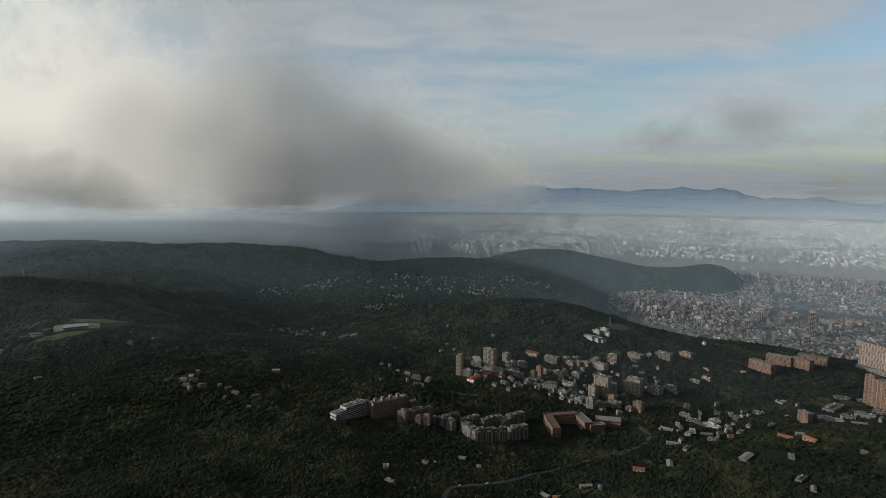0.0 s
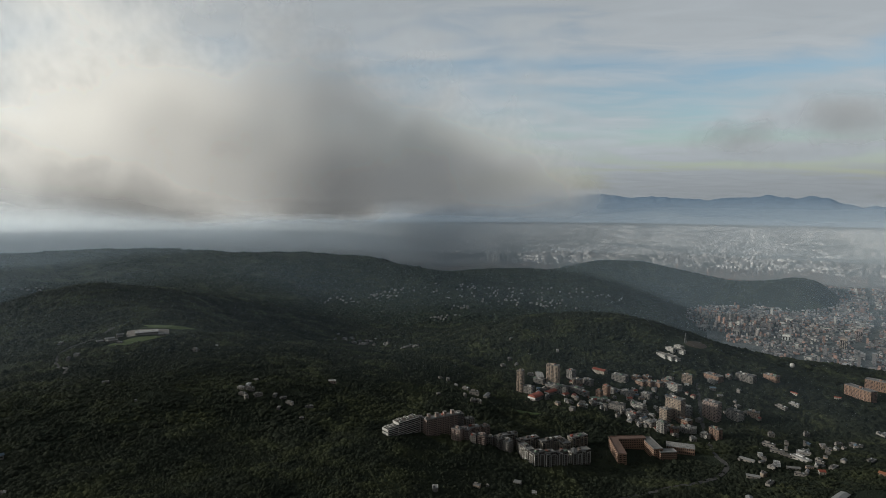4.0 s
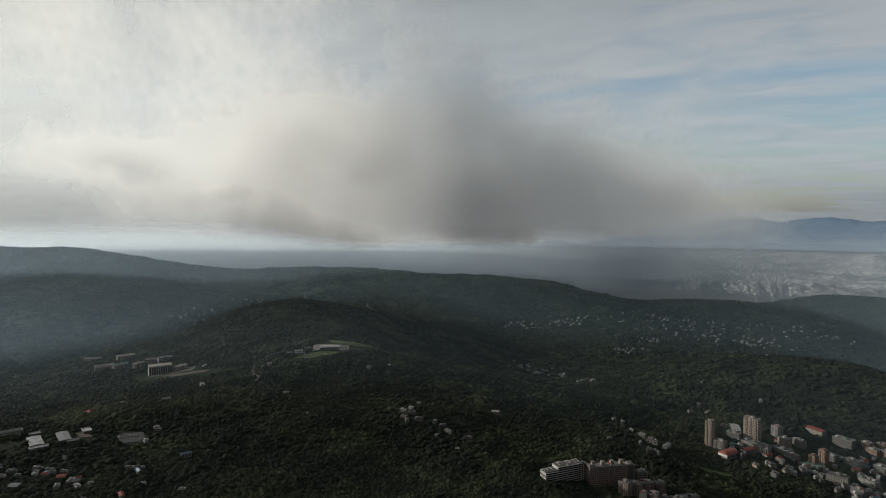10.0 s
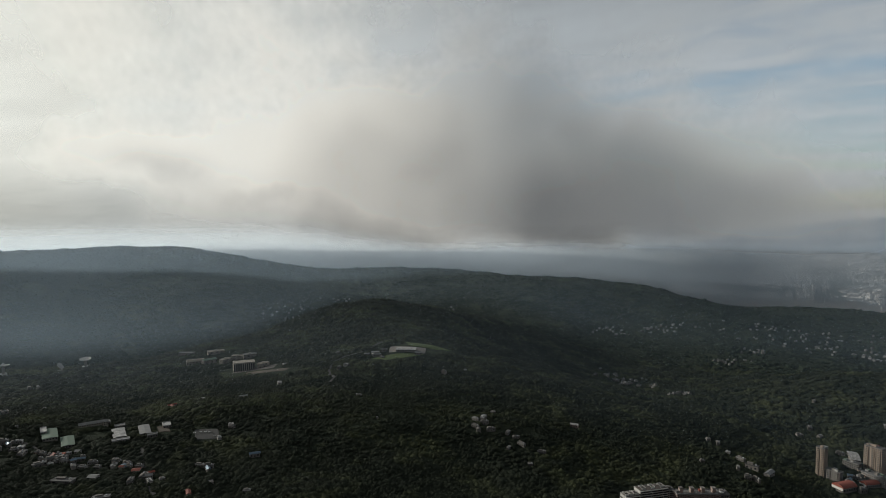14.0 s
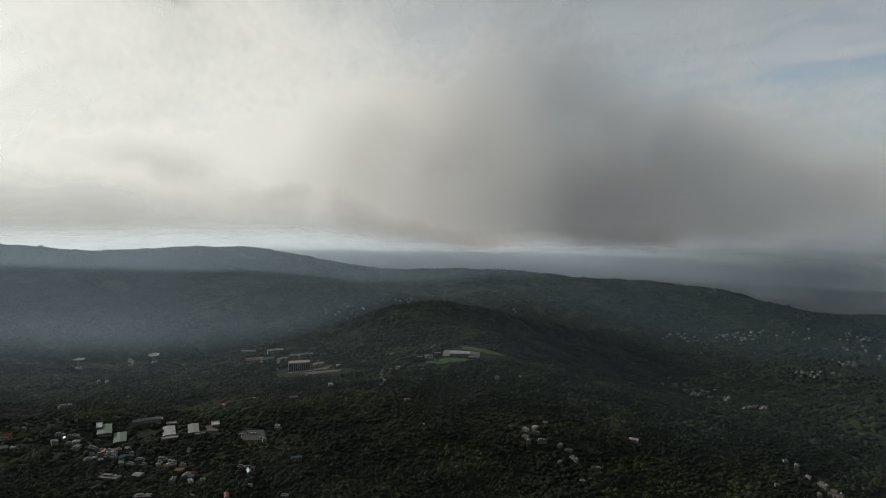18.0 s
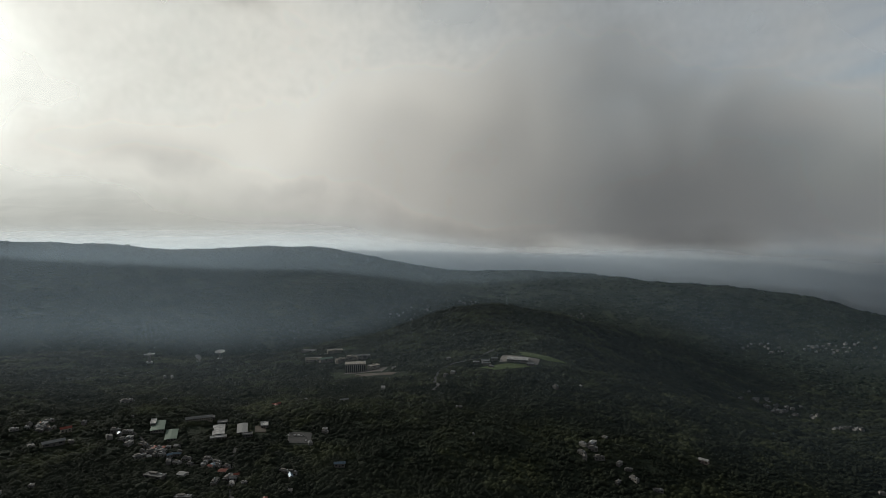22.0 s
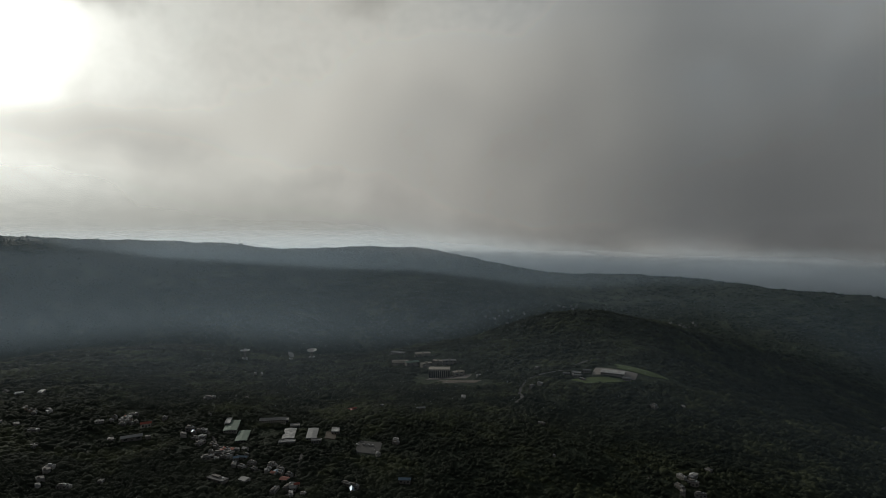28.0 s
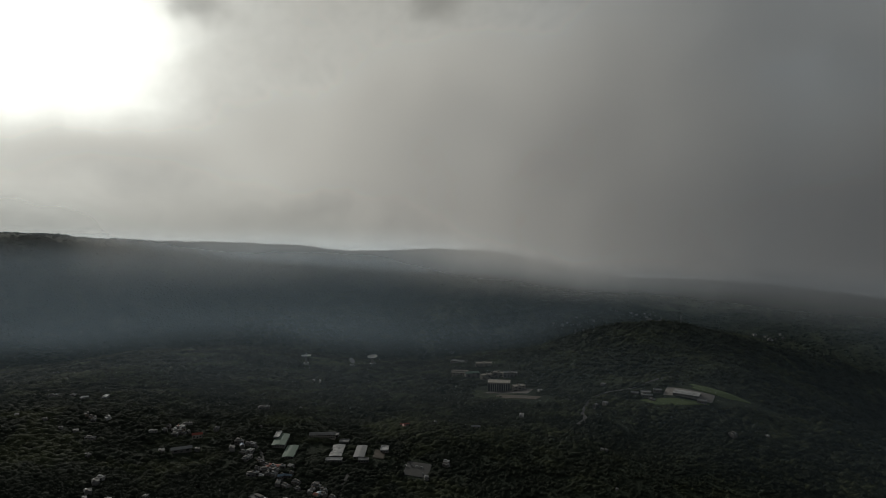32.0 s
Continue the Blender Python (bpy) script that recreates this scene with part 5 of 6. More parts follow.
# ---- everything listed by place ----
BLOCK_WORDS = {"t": "tan-tiled apartment tower with window bays", "w": "pale concrete apartment block with flat roof", "c": "grey concrete block with flat weathered roof", "k": "brown brick block with rows of windows",
               "o": "orange brick block with rows of windows", "p": "pink-tiled block with a flat roof", "g": "low hall with a pale metal roof", "r": "low block with a red tiled roof", "b": "large brown block with white window bands",
               "n": "low hall with a green sheet roof", "s": "sand-coloured school block with tall windows", "v": "bright white villa block on the wooded hill"}
for group, rows in (("blocks in the hill town", TOWN_BLOCKS_A), ("blocks in the hill town", TOWN_BLOCKS_B), ("blocks in the hill town", TOWN_BLOCKS_C), ("blocks in the hill town", TOWN_BLOCKS_D), ("campus buildings", CAMPUS), ("school buildings", SCHOOL)):
    for x, y, w_, h_, turn, style in rows:
        if (w_ == 5):
            w_ = 6
        low_hall = h_ < 8 and style in "gn"
        d_ = w_ * (0.6 if low_hall else 0.8) if w_ < 22 else min(w_ * 0.5, 20)
        spread = random.choice((-44, -36, -30, -24, -38, -12) if group != "school buildings" else (-24, -8, 6, 20, 30))
        if low_hall:
            w_, d_, spread = (d_, w_ * 1.5, 12) if style == "g" and w_ < 30 else (w_, d_ if w_ > 30 else w_ * 1.4, 12)
        wall = {"b": BRICK, "w": PALE_WALL, "v": FRAME_PAINT}.get(style, WALLS[style])
        roof_mat = {"r": RED_TILE, "g": PALE_METAL if h_ < 8 else GREY_METAL, "n": GREEN_SHEET, "w": PALE_METAL if h_ < 8 else None, "v": PALE_WALL, "s": SAND_WALL}.get(style)
        block({"s": "school_block", "v": "villa", "g": "hall", "n": "hall"}.get(style, "apartment_block" if h_ > 10 else "town_block"), BLOCK_WORDS[style], x, y + d_ * 0.3, w_, d_, h_, turn + spread, wall,
              roof="gable" if style in "rgn" else "flat", roof_mat=roof_mat, frame=WHITE_PAINT if style in "bv" else None, group=group, sheds=1 if h_ > 8 else 0, bays=h_ > 14)
for group, rows in (("houses on the plateau", VALLEY_HOUSES + VALLEY_HOUSES_B), ("houses on the slope", SLOPE_HOUSES), ("houses of the hamlet", HAMLET_HOUSES), ("houses in the wood", WOOD_HOUSES + WOOD_HOUSES_B),
                    ("western houses", WEST_HOUSES + WEST_HOUSES_B), ("far western houses", FAR_WEST_HOUSES), ("eastern houses", EAST_HOUSES + EAST_HOUSES_B), ("houses by the shops", SHOP_HOUSES + SHOP_HOUSES_B)):
    for x, y, w_, h_, turn, style in rows:
        if style == "d":
            continue
        if style == "w" and random.random() < 0.35:
            style = "c"
        if group == "houses of the hamlet":
            x, y, w_ = 14 + (x - 14) * 0.8, 1160 + (y - 1160) * 0.8, w_ * 1.25
        place_house(x, y, w_, h_, turn + random.choice((-35, -15, 5, 20, 70, 95)), style, group)

# villages on the far slopes: middle, reach along and across, turn of the line, number
VILLAGES = [(347, 2080, 60, 90, 22), (420, 2000, 50, 40, 8), (491, 1850, 45, 25, 10), (600, 2965, 120, 45, 26), (406, 2943, 70, 40, 12), (781, 2458, 70, 45, 14), (913, 2625, 60, 50, 10), (1183, 2777, 150, 90, 26),
            (1401, 2692, 110, 90, 26), (1349, 2909, 170, 70, 20), (-1084, 2802, 130, 60, 20), (-931, 3110, 120, 60, 16), (-395, 3155, 60, 40, 10), (1000, 2950, 150, 60, 16), (1700, 2800, 160, 120, 18)]
def village(x, y, a, b, n):
    """Houses too far off to be told apart: walls and pale roofs in one mesh."""
    g = np.random.default_rng(int(x + y))
    px, py = x + g.normal(0, a * 0.6, n), y + g.normal(0, b * 0.6, n)
    w_, d_, h_, t_ = g.uniform(6, 12, n), g.uniform(5, 9, n), g.uniform(3.5, 7.5, n), g.uniform(-1, 1, n)
    z = relief(px, py) - 2
    p1, f1, _ = boxes(px, py, z, w_, d_, h_ + 2, t_)
    p2, f2, _ = boxes(px, py, z + h_ + 2, w_ + 0.8, d_ + 0.8, np.full(n, 0.5), t_)
    p3, f3, _ = boxes(px + w_ * 0.15, py, z + h_ + 2.5, w_ * 0.4, d_ * 0.5, g.uniform(1.5, 3, n), t_)
    pts, f = np.concatenate([p1, p2, p3]), np.concatenate([f1, f2 + len(p1), f3 + len(p1) + len(p2)])
    for q in range(n):
        clear(px[q], py[q], 7)
    return tagged(new("village", mesh_from("village", drawn_in(pts), f, [VILLAGE_WALL, VILLAGE_ROOF], np.repeat([0, 1, 1], 5 * n))), "cluster of small pale houses on the far wooded slope", "village", kind="stuff")


VILLAGE_WALL = material("village_wall", (0.24, 0.225, 0.21), 0.8, 0, 0.4, 0.02, 0.3, island=0.5)
VILLAGE_ROOF = material("village_roof", (0.20, 0.195, 0.19), 0.6, 0.1, 0.4, 0.02, 0.3, island=0.7)
for place in VILLAGES:
    village(*place)
# the hill town between the blocks
for x, y, a, b, n in ((720, 1150, 70, 45, 24), (800, 1090, 60, 60, 26), (860, 1180, 70, 60, 18), (700, 1240, 60, 30, 16), (1010, 1120, 90, 80, 16), (1060, 900, 110, 60, 18), (900, 800, 120, 60, 14), (820, 1010, 40, 40, 14), (790, 1060, 28, 26, 16), (880, 1085, 30, 30, 10), (640, 1225, 40, 16, 10), (-540, 828, 38, 22, 16), (-456, 838, 26, 16, 8), (-394, 825, 18, 12, 4), (-750, 800, 34, 18, 10), (-857, 720, 30, 20, 6), (-635, 842, 16, 12, 5)):
    for _ in range(n):
        place_house(x + random.gauss(0, a * 0.55), y + random.gauss(0, b * 0.55), random.uniform(9, 17) if x > 400 else random.uniform(7, 12), random.uniform(4.5, 10) if x > 400 else random.uniform(4, 6), random.uniform(-30, 60), random.choice("wwccccgrtb"), "houses of the hill town" if x > 400 else "houses of the farm village")

# ---- open ground, roads ----
def patch(name, label, category, rings_, mat, lift=0.35):
    """A piece of open ground laid on the relief: rings_ gives its outline."""
    bm = bmesh.new()
    n = len(rings_)
    cx, cy = sum(p[0] for p in rings_) / n, sum(p[1] for p in rings_) / n
    layers = []
    for k in (0.05, 0.3, 0.55, 0.8, 1.0):
        layers.append([bm.verts.new((cx + (px - cx) * k, cy + (py - cy) * k, float(relief(np.array(cx + (px - cx) * k), np.array(cy + (py - cy) * k))) + lift - (3.0 if k == 1.0 else 0))) for px, py in rings_])
    for a, b in zip(layers, layers[1:]):
        for i in range(n):
            j = (i + 1) % n
            bm.faces.new((a[i], b[i], b[j], a[j]))
    bm.faces.new(layers[0])
    bmesh.ops.recalc_face_normals(bm, faces=bm.faces)
    me = bpy.data.meshes.new(name)
    bm.to_mesh(me)
    bm.free()
    me.materials.append(mat)
    return tagged(new(name, me), label, category, kind="structure")


def oval(x, y, a, b, turn, n=40, uneven=0.06):
    c, s = math.cos(radians(turn)), math.sin(radians(turn))
    out = []
    for i in range(n):
        t = 2 * math.pi * i / n
        k = 1 + uneven * math.sin(3 * t + 1) + uneven * 0.6 * math.sin(5 * t)
        out.append((x + k * (a * math.cos(t) * c - b * math.sin(t) * s), y + k * (a * math.cos(t) * s + b * math.sin(t) * c)))
    return out


def quad(x, y, w_, d_, turn, n=8):
    c, s = math.cos(radians(turn)), math.sin(radians(turn))
    edge = [(-1 + 2 * i / n, -1) for i in range(n)] + [(1, -1 + 2 * i / n) for i in range(n)] + [(1 - 2 * i / n, 1) for i in range(n)] + [(-1, 1 - 2 * i / n) for i in range(n)]
    return [(x + c * u * w_ / 2 - s * v * d_ / 2, y + s * u * w_ / 2 + c * v * d_ / 2) for u, v in edge]


def road(name, label, line, width, mat=ASPHALT, kerb=True):
    """A road along a line, laid on the relief, with a raised verge."""
    pts = []
    line = [Vector((*p, 0)) for p in line]
    for i in range(len(line) - 1):
        p0, p1, p2, p3 = line[max(i - 1, 0)], line[i], line[i + 1], line[min(i + 2, len(line) - 1)]
        for k in range(8):
            t = k / 8
            pts.append(0.5 * ((2 * p1) + (p2 - p0) * t + (2 * p0 - 5 * p1 + 4 * p2 - p3) * t * t + (3 * p1 - p0 - 3 * p2 + p3) * t ** 3))
    pts.append(line[-1])
    bm = bmesh.new()
    rows = []
    for i, p in enumerate(pts):
        t = (pts[min(i + 1, len(pts) - 1)] - pts[max(i - 1, 0)]).normalized()
        s = Vector((-t.y, t.x, 0))
        z = max(float(relief(np.array(p.x + s.x * q), np.array(p.y + s.y * q))) for q in (-width / 2, 0, width / 2)) + 0.5
        hw = width / 2
        prof = ((-hw - 1.2, -2.5), (-hw - 0.3, 0.15), (-hw, 0.15), (-hw, 0), (hw, 0), (hw, 0.15), (hw + 0.3, 0.15), (hw + 1.2, -2.5)) if kerb else ((-hw - 1, -2.5), (-hw, 0), (hw, 0), (hw + 1, -2.5))
        rows.append([bm.verts.new((p.x + s.x * q, p.y + s.y * q, z + dz)) for q, dz in prof])
        clear(p.x, p.y, width / 2 + 1.2)
    for a, b in zip(rows, rows[1:]):
        for i in range(len(a) - 1):
            bm.faces.new((a[i], a[i + 1], b[i + 1], b[i]))
    bmesh.ops.recalc_face_normals(bm, faces=bm.faces)
    me = bpy.data.meshes.new(name)
    bm.to_mesh(me)
    bm.free()
    me.materials.append(mat)
    return tagged(new(name, me), label, "road", kind="structure"), [(p.x, p.y, 0.0) for i, p in enumerate(pts)]


road("road", "grey asphalt mountain road curving through the wood", [(285, 650), (313, 700), (338, 730), (368, 737), (406, 738), (450, 745), (498, 759), (562, 774), (640, 790), (720, 800), (800, 838), (827, 897), (883, 985), (927, 1049), (971, 1107), (1003, 1151), (1043, 1203)], 7.5)
road("road", "narrow grey lane down through the houses", [(-470, 905), (-452, 880), (-425, 850), (-395, 810), (-360, 780)], 4)
road("road", "narrow grey lane climbing through the farm village", [(-640, 860), (-600, 850), (-560, 828), (-520, 822), (-470, 830)], 4)
for x, y, r in ((-225, 1570, 52), (-180, 1580, 40), (-100, 1618, 22), (-135, 1618, 30), (-175, 1622, 30), (-215, 1628, 28), (-290, 1500, 20), (-260, 1512, 24), (-220, 1526, 24), (-185, 1542, 22), (-610, 1440, 42), (-528, 1424, 40), (-480, 1416, 40), (-570, 1475, 55), (-640, 1490, 50), (-418, 991, 24), (-405, 972, 16), (-432, 1010, 16),
                (1190, 1385, 40), (1150, 1400, 45), (800, 880, 25), (900, 640, 40), (-490, 983, 14), (-478, 967, 12), (-503, 1000, 12), (-570, 930, 20), (690, 925, 6)):
    clear(x, y, r)
patch("lawn", "mown green lawn strip behind the long hall", "lawn", oval(-190, 1622, 66, 25, -4, uneven=0.14), LAWN, 0.5)
patch("lawn", "mown green lawn strip before the long hall", "lawn", oval(-240, 1520, 70, 20, 22, uneven=0.12), LAWN, 0.5)
patch("car_park", "grey paved ground round the long hall", "parking", quad(-225, 1570, 110, 50, 8), CONCRETE, 0.3)
road("road", "grey lane winding past the lawn", [(-288, 1705), (-326, 1585), (-376, 1502), (-382, 1454), (-365, 1396), (-336, 1350), (-330, 1310)], 6)
for x, y, r in ((535, 1122, 12), (552, 1121, 14), (570, 1119, 12)):
    clear(x, y, r)
patch("meadow", "pale green meadow in the wood below the town", "meadow", oval(552, 1121, 34, 11, -8, uneven=0.12), LAWN, 0.5)
patch("court", "brown earth sports court beside the school", "court", quad(-535, 1424, 125, 34, 4), BARE_EARTH, 0.8)
patch("school_yard", "dark paved school yard", "yard", quad(-590, 1478, 120, 60, 14), DARK_CONCRETE, 0.5)
patch("parking_lot", "dark asphalt parking lot among trees", "parking", quad(-418, 991, 44, 60, 34), ASPHALT, 0.5)
patch("clearing", "bare brown earth clearing on the hill", "clearing", oval(1195, 1390, 42, 30, 20), BARE_EARTH, 0.6)
patch("yard", "bare earth yard beside the farm halls", "yard", quad(-490, 983, 20, 52, 41), BARE_EARTH, 0.5)


# ---- cars ----
def car_proto():
    c = new("car")
    bm = boxed((-2.2, 2.2, -0.88, 0.88, 0.35, 0.95))
    part("body", bm, CAR_PAINT, c)
    bm = bmesh.new()
    box(bm, -1.3, 1.1, -0.8, 0.8, 0.95, 1.5)
    for v in bm.verts:
        if v.co.z > 1.2:
            v.co.x *= 0.75
            v.co.y *= 0.88
    part("cabin", bm, GLASS, c)
    part("roof", boxed((-0.95, 0.8, -0.7, 0.7, 1.5, 1.55)), CAR_PAINT, c)
    for x in (-1.4, 1.4):
        for y in (-0.8, 0.8):
            bm = bmesh.new()
            bmesh.ops.create_cone(bm, cap_ends=True, segments=12, radius1=0.34, radius2=0.34, depth=0.24, matrix=Matrix.Translation((x, y, 0.34)) @ Matrix.Rotation(math.pi / 2, 4, "X"))
            part("wheel", bm, TYRE, c)
    return tagged(c, "pale car parked on asphalt", "car")


first_car = car_proto()
first_car.matrix_basis = pose(352, 735, float(relief(np.array(352.0), np.array(735.0))) + 1.2, 0, 0, 12)
for x, y, t in ((398, 737, 4), (-430, 992, 30), (-424, 996, 30), (-418, 999, 30), (-436, 984, 28), (-402, 985, 120), (860, 950, 60), (905, 1010, 50)):
    copy_thing(first_car, pose(x, y, float(relief(np.array(float(x)), np.array(float(y)))) + 1.0, 0, 0, t))


# ---- satellite station ----
def antenna(x, y, reach, turn, tilt, pedestal):
    a = site("satellite_dish", x, y, turn)
    bm = bmesh.new()
    bmesh.ops.create_cone(bm, cap_ends=True, segments=16, radius1=reach * 0.3, radius2=reach * 0.2, depth=pedestal + 4, matrix=Matrix.Translation((0, 0, pedestal / 2 - 2)))
    part("pedestal", bm, CONCRETE, a)
    part("plinth", boxed((-reach * 0.5, reach * 0.5, -reach * 0.4, reach * 0.4, -4, 5)), WHITE_PAINT, a)
    bm = bmesh.new()
    rows, n = [], 28
    for back in (0, 1):
        for k in range(6):
            r = reach * (0.04 + 0.96 * k / 5)
            rows.append([bm.verts.new((r * math.cos(2 * math.pi * i / n), r * math.sin(2 * math.pi * i / n), 0.24 * r * r / reach - back * 0.6)) for i in range(n)])
    for g_, flip in ((rows[:6], False), (rows[6:], True)):
        for p, q in zip(g_, g_[1:]):
            for i in range(n):
                f = (p[i], q[i], q[(i + 1) % n], p[(i + 1) % n])
                bm.faces.new(f[::-1] if flip else f)
    for i in range(n):
        bm.faces.new((rows[5][i], rows[11][i], rows[11][(i + 1) % n], rows[5][(i + 1) % n]))
    m = pose(0, 0, pedestal + 1.0, tilt, 0, 0)
    bm.transform(m)
    dish = part("reflector", bm, WHITE_PAINT, a, "shallow white dish")
    for k in range(3):
        bm = bmesh.new()
        bmesh.ops.create_cone(bm, cap_ends=True, segments=6, radius1=0.25, radius2=0.25, depth=1.0)
        p, q = m @ Vector((reach * 0.7 * math.cos(k * 2.09), reach * 0.7 * math.sin(k * 2.09), reach * 0.12)), m @ Vector((0, 0, reach * 0.62))
        bm.transform(Matrix.Translation((p + q) / 2) @ (q - p).to_track_quat("Z", "Y").to_matrix().to_4x4() @ Matrix.Diagonal((1, 1, (q - p).length, 1)))
        part("strut", bm, STEEL, dish)
    bm = bmesh.new()
    bmesh.ops.create_cone(bm, cap_ends=True, segments=10, radius1=1.0, radius2=0.5, depth=2.0, matrix=m @ Matrix.Translation((0, 0, reach * 0.62)))
    part("feed_horn", bm, STEEL, dish)
    clear(x, y, reach * 1.2)
    return tagged(a, "large white satellite dish on a concrete pedestal", "satellite dish", "dishes of the station")


antenna(-1168, 1593, 15, 20, 8, 22)
antenna(-1236, 1400, 14, 60, -4, 22)
antenna(-1202, 1540, 10, 100, 50, 14)

# a white dome on the ridge, a lattice mast on the hill, pylons along the far ridge
dome = site("water_tower", 1400, 1262, 0)
bm = bmesh.new()
bmesh.ops.create_uvsphere(bm, u_segments=20, v_segments=12, radius=6.5, matrix=Matrix.Translation((0, 0, 8)))
part("tank", bm, WHITE_PAINT, dome)
bm = bmesh.new()
bmesh.ops.create_cone(bm, cap_ends=True, segments=16, radius1=3.5, radius2=3.0, depth=8, matrix=Matrix.Translation((0, 0, 1)))
part("stem", bm, CONCRETE, dome)
tagged(dome, "round white water tank on a short stem", "water tank")
clear(1400, 1262, 12)


def pylon(x, y, h, w_, turn):
    p = site("pylon", x, y, turn, 1.0)
    for sx in (-1, 1):
        for sy in (-1, 1):
            bm = bmesh.new()
            bmesh.ops.create_cone(bm, cap_ends=True, segments=5, radius1=0.35, radius2=0.25, depth=1)
            a, b = Vector((sx * w_ / 2, sy * w_ / 2, 0)), Vector((sx * 0.5, sy * 0.5, h))
            bm.transform(Matrix.Translation((a + b) / 2) @ (b - a).to_track_quat("Z", "Y").to_matrix().to_4x4() @ Matrix.Diagonal((1, 1, (b - a).length, 1)))
            part("leg", bm, GREY_METAL, p)
    for k in (0.72, 0.84, 0.95):
        part("cross_arm", boxed((-w_ * 0.9, w_ * 0.9, -0.3, 0.3, h * k - 0.3, h * k + 0.3)), GREY_METAL, p)
    for k in (0.2, 0.4, 0.58):
        s = w_ / 2 * (1 - k) + 0.5 * k
        part("brace", boxed((-s, s, -s - 0.15, -s + 0.15, h * k - 0.15, h * k + 0.15), (-s, s, s - 0.15, s + 0.15, h * k - 0.15, h * k + 0.15)), STEEL, p)
    at = Vector(drawn_in(np.array(p.location)))
    p.matrix_basis = Matrix.Translation(at) @ pose(0, 0, 0, 0, 0, turn)
    return tagged(p, "steel lattice power pylon on the ridge", "pylon", "pylons along the ridge")


for heading, reach, h in ((33.2, 4080, 30), (31.0, 4110, 26), (28.2, 4140, 28), (25.3, 4170, 30), (21.5, 4200, 24), (36.8, 4060, 26)):
    v = heading_vector(heading)
    pylon(MIDDLE[0] + v.x * reach, MIDDLE[1] + v.y * reach, h, 9, heading + 40)
pylon(-440, 2150, 26, 4, 10)
pylon(1165, 1400, 30, 5, 30)


# ---- the tall blocks that stand out in the city ----
def tower_block(x, y, w_, d_, h_, turn, wall, label, bands):
    """A city tower far off, drawn in with the plain: body, crown and storey bands."""
    at = drawn_in(np.array((x, y, 0.0)))
    k = math.hypot(at[0] - MIDDLE[0], at[1] - MIDDLE[1]) / math.hypot(x - MIDDLE[0], y - MIDDLE[1])
    b = new("city_tower")
    b.matrix_basis = pose(*at, 0, 0, turn)
    b.scale = (k, k, k)
    part("wall", boxed((-w_ / 2, w_ / 2, -d_ / 2, d_ / 2, -2, h_)), wall, b)
    part("crown", boxed((-w_ * 0.35, w_ * 0.35, -d_ * 0.35, d_ * 0.35, h_, h_ + 6)), wall, b)
    for i in range(bands):
        z = (i + 0.35) * h_ / bands
        part("window_band", boxed((-w_ / 2 - 0.1, w_ / 2 + 0.1, -d_ / 2 - 0.1, d_ / 2 + 0.1, z, z + h_ / bands * 0.45)), SHADED_GLASS, b)
    for s in (-0.3, 0.0, 0.3):
        part("window_slot", boxed((w_ * s - 1.5, w_ * s + 1.5, -d_ / 2 - 0.9, d_ / 2 + 0.9, 4, h_ - 3)), SHADED_GLASS, b)
        part("window_slot", boxed((-w_ / 2 - 0.9, w_ / 2 + 0.9, d_ * s - 1.5, d_ * s + 1.5, 4, h_ - 3)), SHADED_GLASS, b)
    for s in (-0.42, -0.15, 0.15, 0.42):
        part("rib", boxed((w_ * s - 1.3, w_ * s + 1.3, -d_ / 2 - 0.5, d_ / 2 + 0.5, -2, h_ + 1)), wall, b)
    return tagged(b, label, "tower", "city towers")


for x, y, w_, d_, h_, wall, label in ((2700, 1816, 26, 24, 122, TAN_TILE, "tall tan twin residential tower above the city"), (2728, 1842, 26, 24, 118, TAN_TILE, "tall tan twin residential tower above the city"),
                                      (2360, 5690, 42, 40, 110, CONCRETE, "grey hazy tower block beyond the ridge"), (2440, 5655, 42, 40, 110, CONCRETE, "grey hazy tower block beyond the ridge"),
                                      (2500, 1700, 30, 26, 55, PINK_TILE, "pink residential tower in the city"), (2150, 2620, 60, 40, 30, WHITE_PAINT, "broad white public building in the city"),
                                      (2230, 2560, 70, 40, 24, CONCRETE, "broad grey public building in the city"), (2330, 2440, 60, 36, 22, CONCRETE, "broad grey public building in the city"),
                                      (2480, 2280, 50, 40, 20, WHITE_PAINT, "broad white public building in the city"), (2600, 3900, 90, 40, 40, SAND_WALL, "large sand-coloured block on the far slope"),
                                      (-350, 9400, 60, 60, 150, WHITE_PAINT, "white incinerator chimney tower in the haze"), (2880, 1560, 28, 24, 60, PINK_TILE, "pink residential tower in the city"),
                                      (2560, 2050, 34, 28, 48, TAN_TILE, "tan residential tower in the city"), (2780, 2150, 30, 26, 52, PINK_TILE, "pink residential tower in the city")):
    tower_block(x, y, w_, d_, h_, 36, wall, label, max(4, round(h_ / 6)))

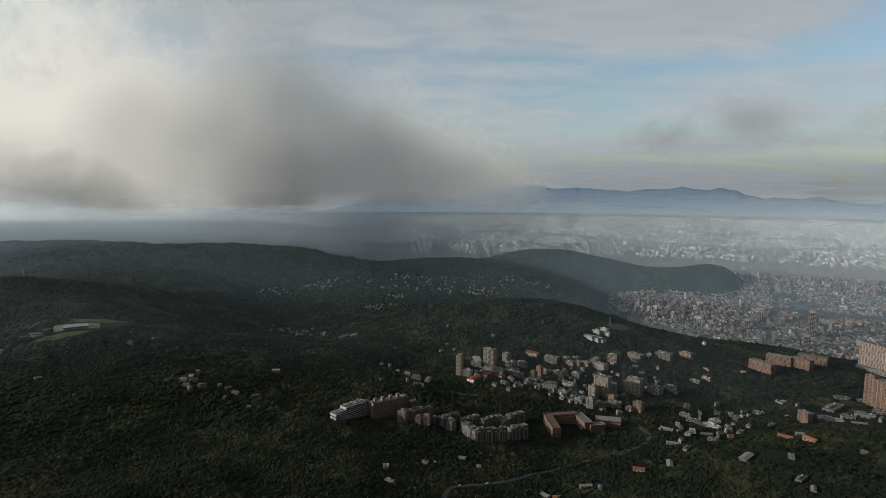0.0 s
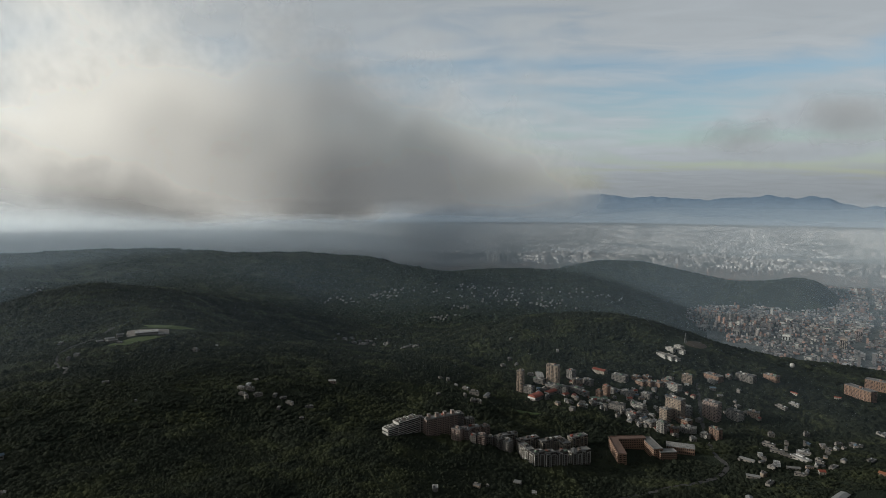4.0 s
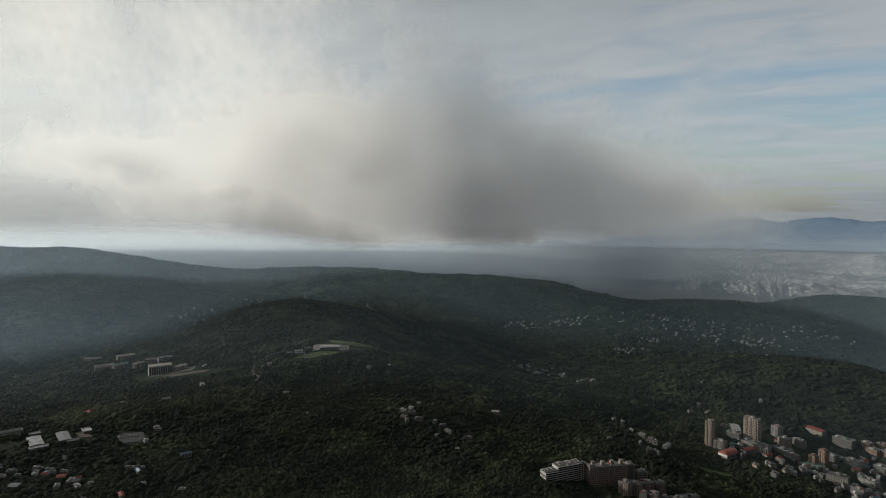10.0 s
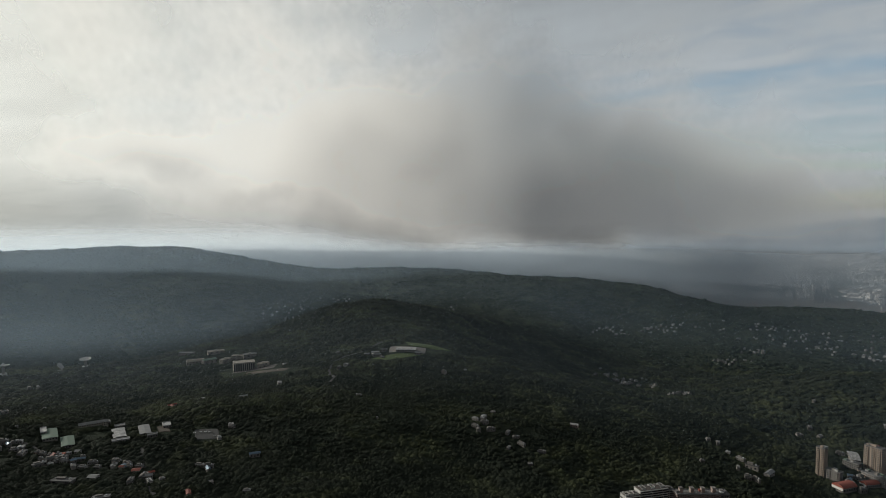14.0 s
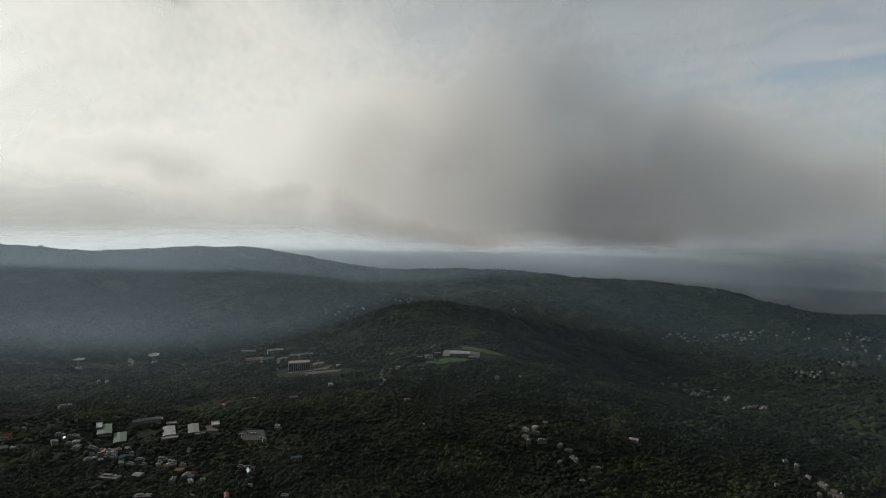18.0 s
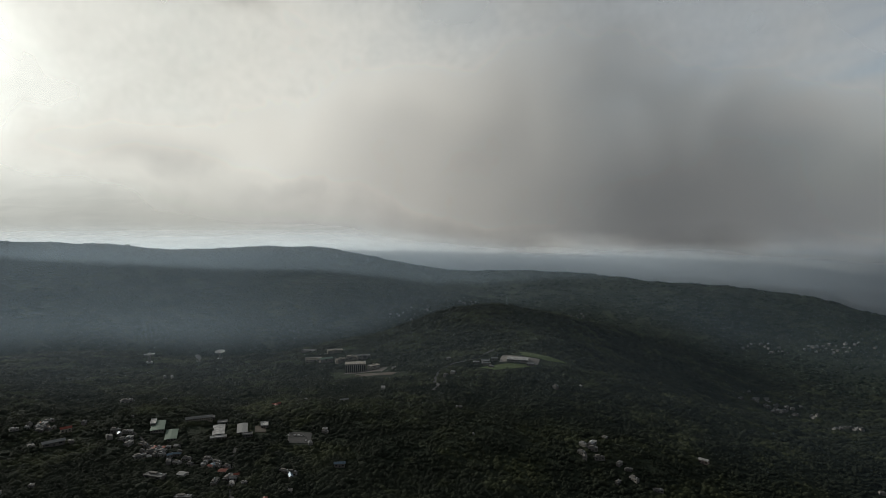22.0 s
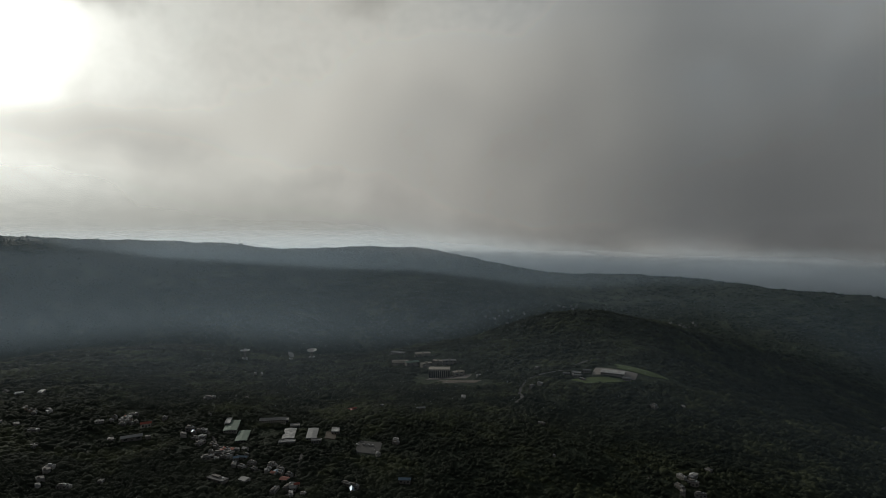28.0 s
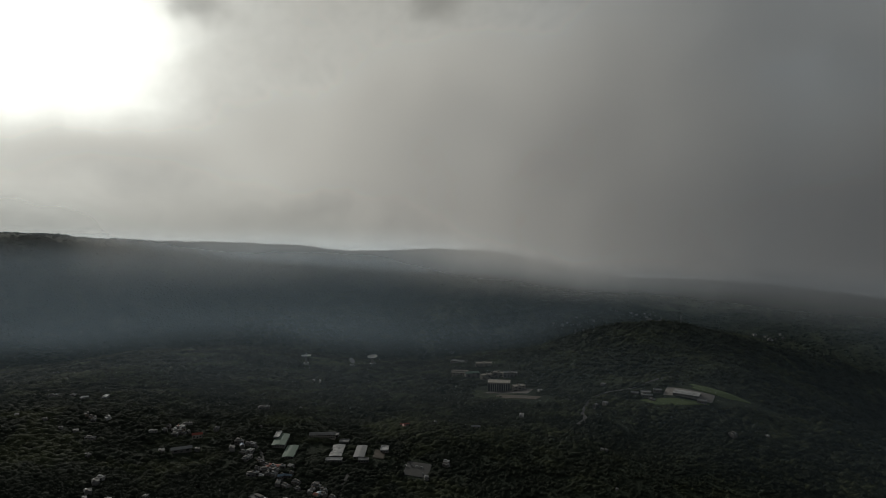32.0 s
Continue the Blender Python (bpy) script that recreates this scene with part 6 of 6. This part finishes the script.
# ---- river on the plain ----
WATER = material("river_water", (0.10, 0.12, 0.13), 0.12, 0, 0.2, 0.002, 0.02, spec=0.5)
s = np.linspace(-3800, 5200, 120)
mid = np.stack([6900 + 0.62 * s, 4300 - 0.78 * s], -1)
bend = (420 * np.sin(s / 900.0) + 60 * np.sin(s / 310.0))[:, None] * np.array([[0.78, 0.62]])
left, right = mid + bend + np.array([[0.78, 0.62]]) * 150, mid + bend - np.array([[0.78, 0.62]]) * 150
pts = np.concatenate([np.column_stack([left, np.full(120, 2.0)]), np.column_stack([right, np.full(120, 2.0)])])
k = np.arange(119)
tagged(new("river", mesh_from("river", drawn_in(pts), np.stack([k, 120 + k, 121 + k, k + 1], -1), [WATER], smooth=True)), "pale grey river winding through the city", "water", kind="structure")


# ---- single trees that the drone passes nearest ----
def tree_proto(seed):
    g = random.Random(seed)
    t = new("tree")
    bm = bmesh.new()
    bmesh.ops.create_cone(bm, cap_ends=True, segments=7, radius1=0.32, radius2=0.14, depth=6.0, matrix=Matrix.Translation((0, 0, 2.2)))
    for i in range(4):
        a = g.uniform(0, 6.28)
        d = Vector((math.cos(a), math.sin(a), 1.1)).normalized()
        bmesh.ops.create_cone(bm, cap_ends=False, segments=5, radius1=0.12, radius2=0.05, depth=3.0, matrix=Matrix.Translation(Vector((0, 0, 4.0)) + d * 1.4) @ d.to_track_quat("Z", "Y").to_matrix().to_4x4())
    part("trunk", bm, BARK, t)
    bm = bmesh.new()
    for i in range(34):
        a, r = g.uniform(0, 6.28), 3.0 * math.sqrt(g.random()) if i else 0
        bmesh.ops.create_icosphere(bm, subdivisions=1, radius=g.uniform(0.6, 1.1), matrix=Matrix.Translation((r * math.cos(a), r * math.sin(a), 6.9 - 0.16 * r * r + g.uniform(-0.9, 0.7))) @ Matrix.Diagonal((1, 1, 0.8, 1)))
    for v in bm.verts:
        v.co += Vector((g.gauss(0, 0.16), g.gauss(0, 0.16), g.gauss(0, 0.16)))
    for f in bm.faces:
        f.smooth = True
    part("crown", bm, LEAVES, t)
    return tagged(t, "dark green broadleaf tree in dense forest", "tree", "nearest trees")


protos = [tree_proto(i) for i in range(5)]
x, y, g = fan(420, 600, 740, 77)
ok = wooded(x, y)
x, y = x[ok][:270], y[ok][:270]
z = relief(x, y)
for i in range(len(x)):
    m = pose(float(x[i]), float(y[i]), float(z[i]) + 1.0, 0, 0, float(g.uniform(0, 360)))
    t = copy_thing(protos[i % 5], m) if i >= 5 else protos[i]
    t.matrix_basis = m
    q = float(g.uniform(0.85, 1.5))
    t.scale = (q, q, q * float(g.uniform(0.9, 1.2)))
plant_woods()

# ---- city, mountains, haze and cloud ----
city("city", 95000, 2500, 6200, -70, 10, 9, 31, "grey and pink apartment blocks packed across the plain", [CITY_WALL, CITY_ROOF])
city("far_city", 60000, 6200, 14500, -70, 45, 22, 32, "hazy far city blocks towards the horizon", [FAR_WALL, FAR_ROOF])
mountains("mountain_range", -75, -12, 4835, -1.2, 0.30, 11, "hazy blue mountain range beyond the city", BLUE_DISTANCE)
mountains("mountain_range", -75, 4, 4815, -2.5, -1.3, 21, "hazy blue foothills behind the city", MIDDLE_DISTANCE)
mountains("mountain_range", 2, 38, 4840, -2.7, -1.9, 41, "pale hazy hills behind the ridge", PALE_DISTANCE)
# the haze's colour is set by hand: darker blue near, paler far off
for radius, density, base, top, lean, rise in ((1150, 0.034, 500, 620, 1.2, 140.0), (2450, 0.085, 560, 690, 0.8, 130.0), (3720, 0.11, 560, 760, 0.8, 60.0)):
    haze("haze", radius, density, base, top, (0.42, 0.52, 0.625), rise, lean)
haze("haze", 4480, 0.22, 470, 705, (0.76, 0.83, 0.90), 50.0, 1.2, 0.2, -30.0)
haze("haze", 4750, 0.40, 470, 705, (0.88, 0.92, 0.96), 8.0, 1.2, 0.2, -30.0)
# the main bank, a mass behind it coloured dark for shade, and a torn scrap before the mountains
# the second mass thickens the low east end, which paints its shaded side dark
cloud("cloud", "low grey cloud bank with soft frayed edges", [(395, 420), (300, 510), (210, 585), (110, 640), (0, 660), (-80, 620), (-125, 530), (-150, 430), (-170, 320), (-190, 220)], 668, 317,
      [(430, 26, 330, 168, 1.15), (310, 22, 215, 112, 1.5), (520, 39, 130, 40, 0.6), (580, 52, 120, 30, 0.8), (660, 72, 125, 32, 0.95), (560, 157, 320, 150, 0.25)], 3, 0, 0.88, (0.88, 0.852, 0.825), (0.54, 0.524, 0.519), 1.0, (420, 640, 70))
cloud("cloud", "dark grey cloud mass with billowing edges behind the bank", [(348, 1082), (171, 1101), (-49, 1072), (-254, 987), (-430, 852), (-565, 676)], 645, 425,
      [(216, 60, 157, 165, 1.1), (497, 67, 229, 242, 1.2), (720, 75, 157, 72, 0.5)], 3, 700, 0.94, (0.62, 0.605, 0.60), (0.22, 0.217, 0.223), 0.8, (400, 750, 90))
cloud("cloud", "thin torn scrap of grey cloud before the mountains", [(400, 560), (500, 480), (600, 390), (680, 280)], 690, 160,
      [(110, 62, 62, 26, 0.45), (190, 75, 70, 34, 0.45), (290, 70, 60, 30, 0.4)], 10, 1300, 0.7, (0.48, 0.49, 0.505), (0.36, 0.36, 0.375), 1.3)
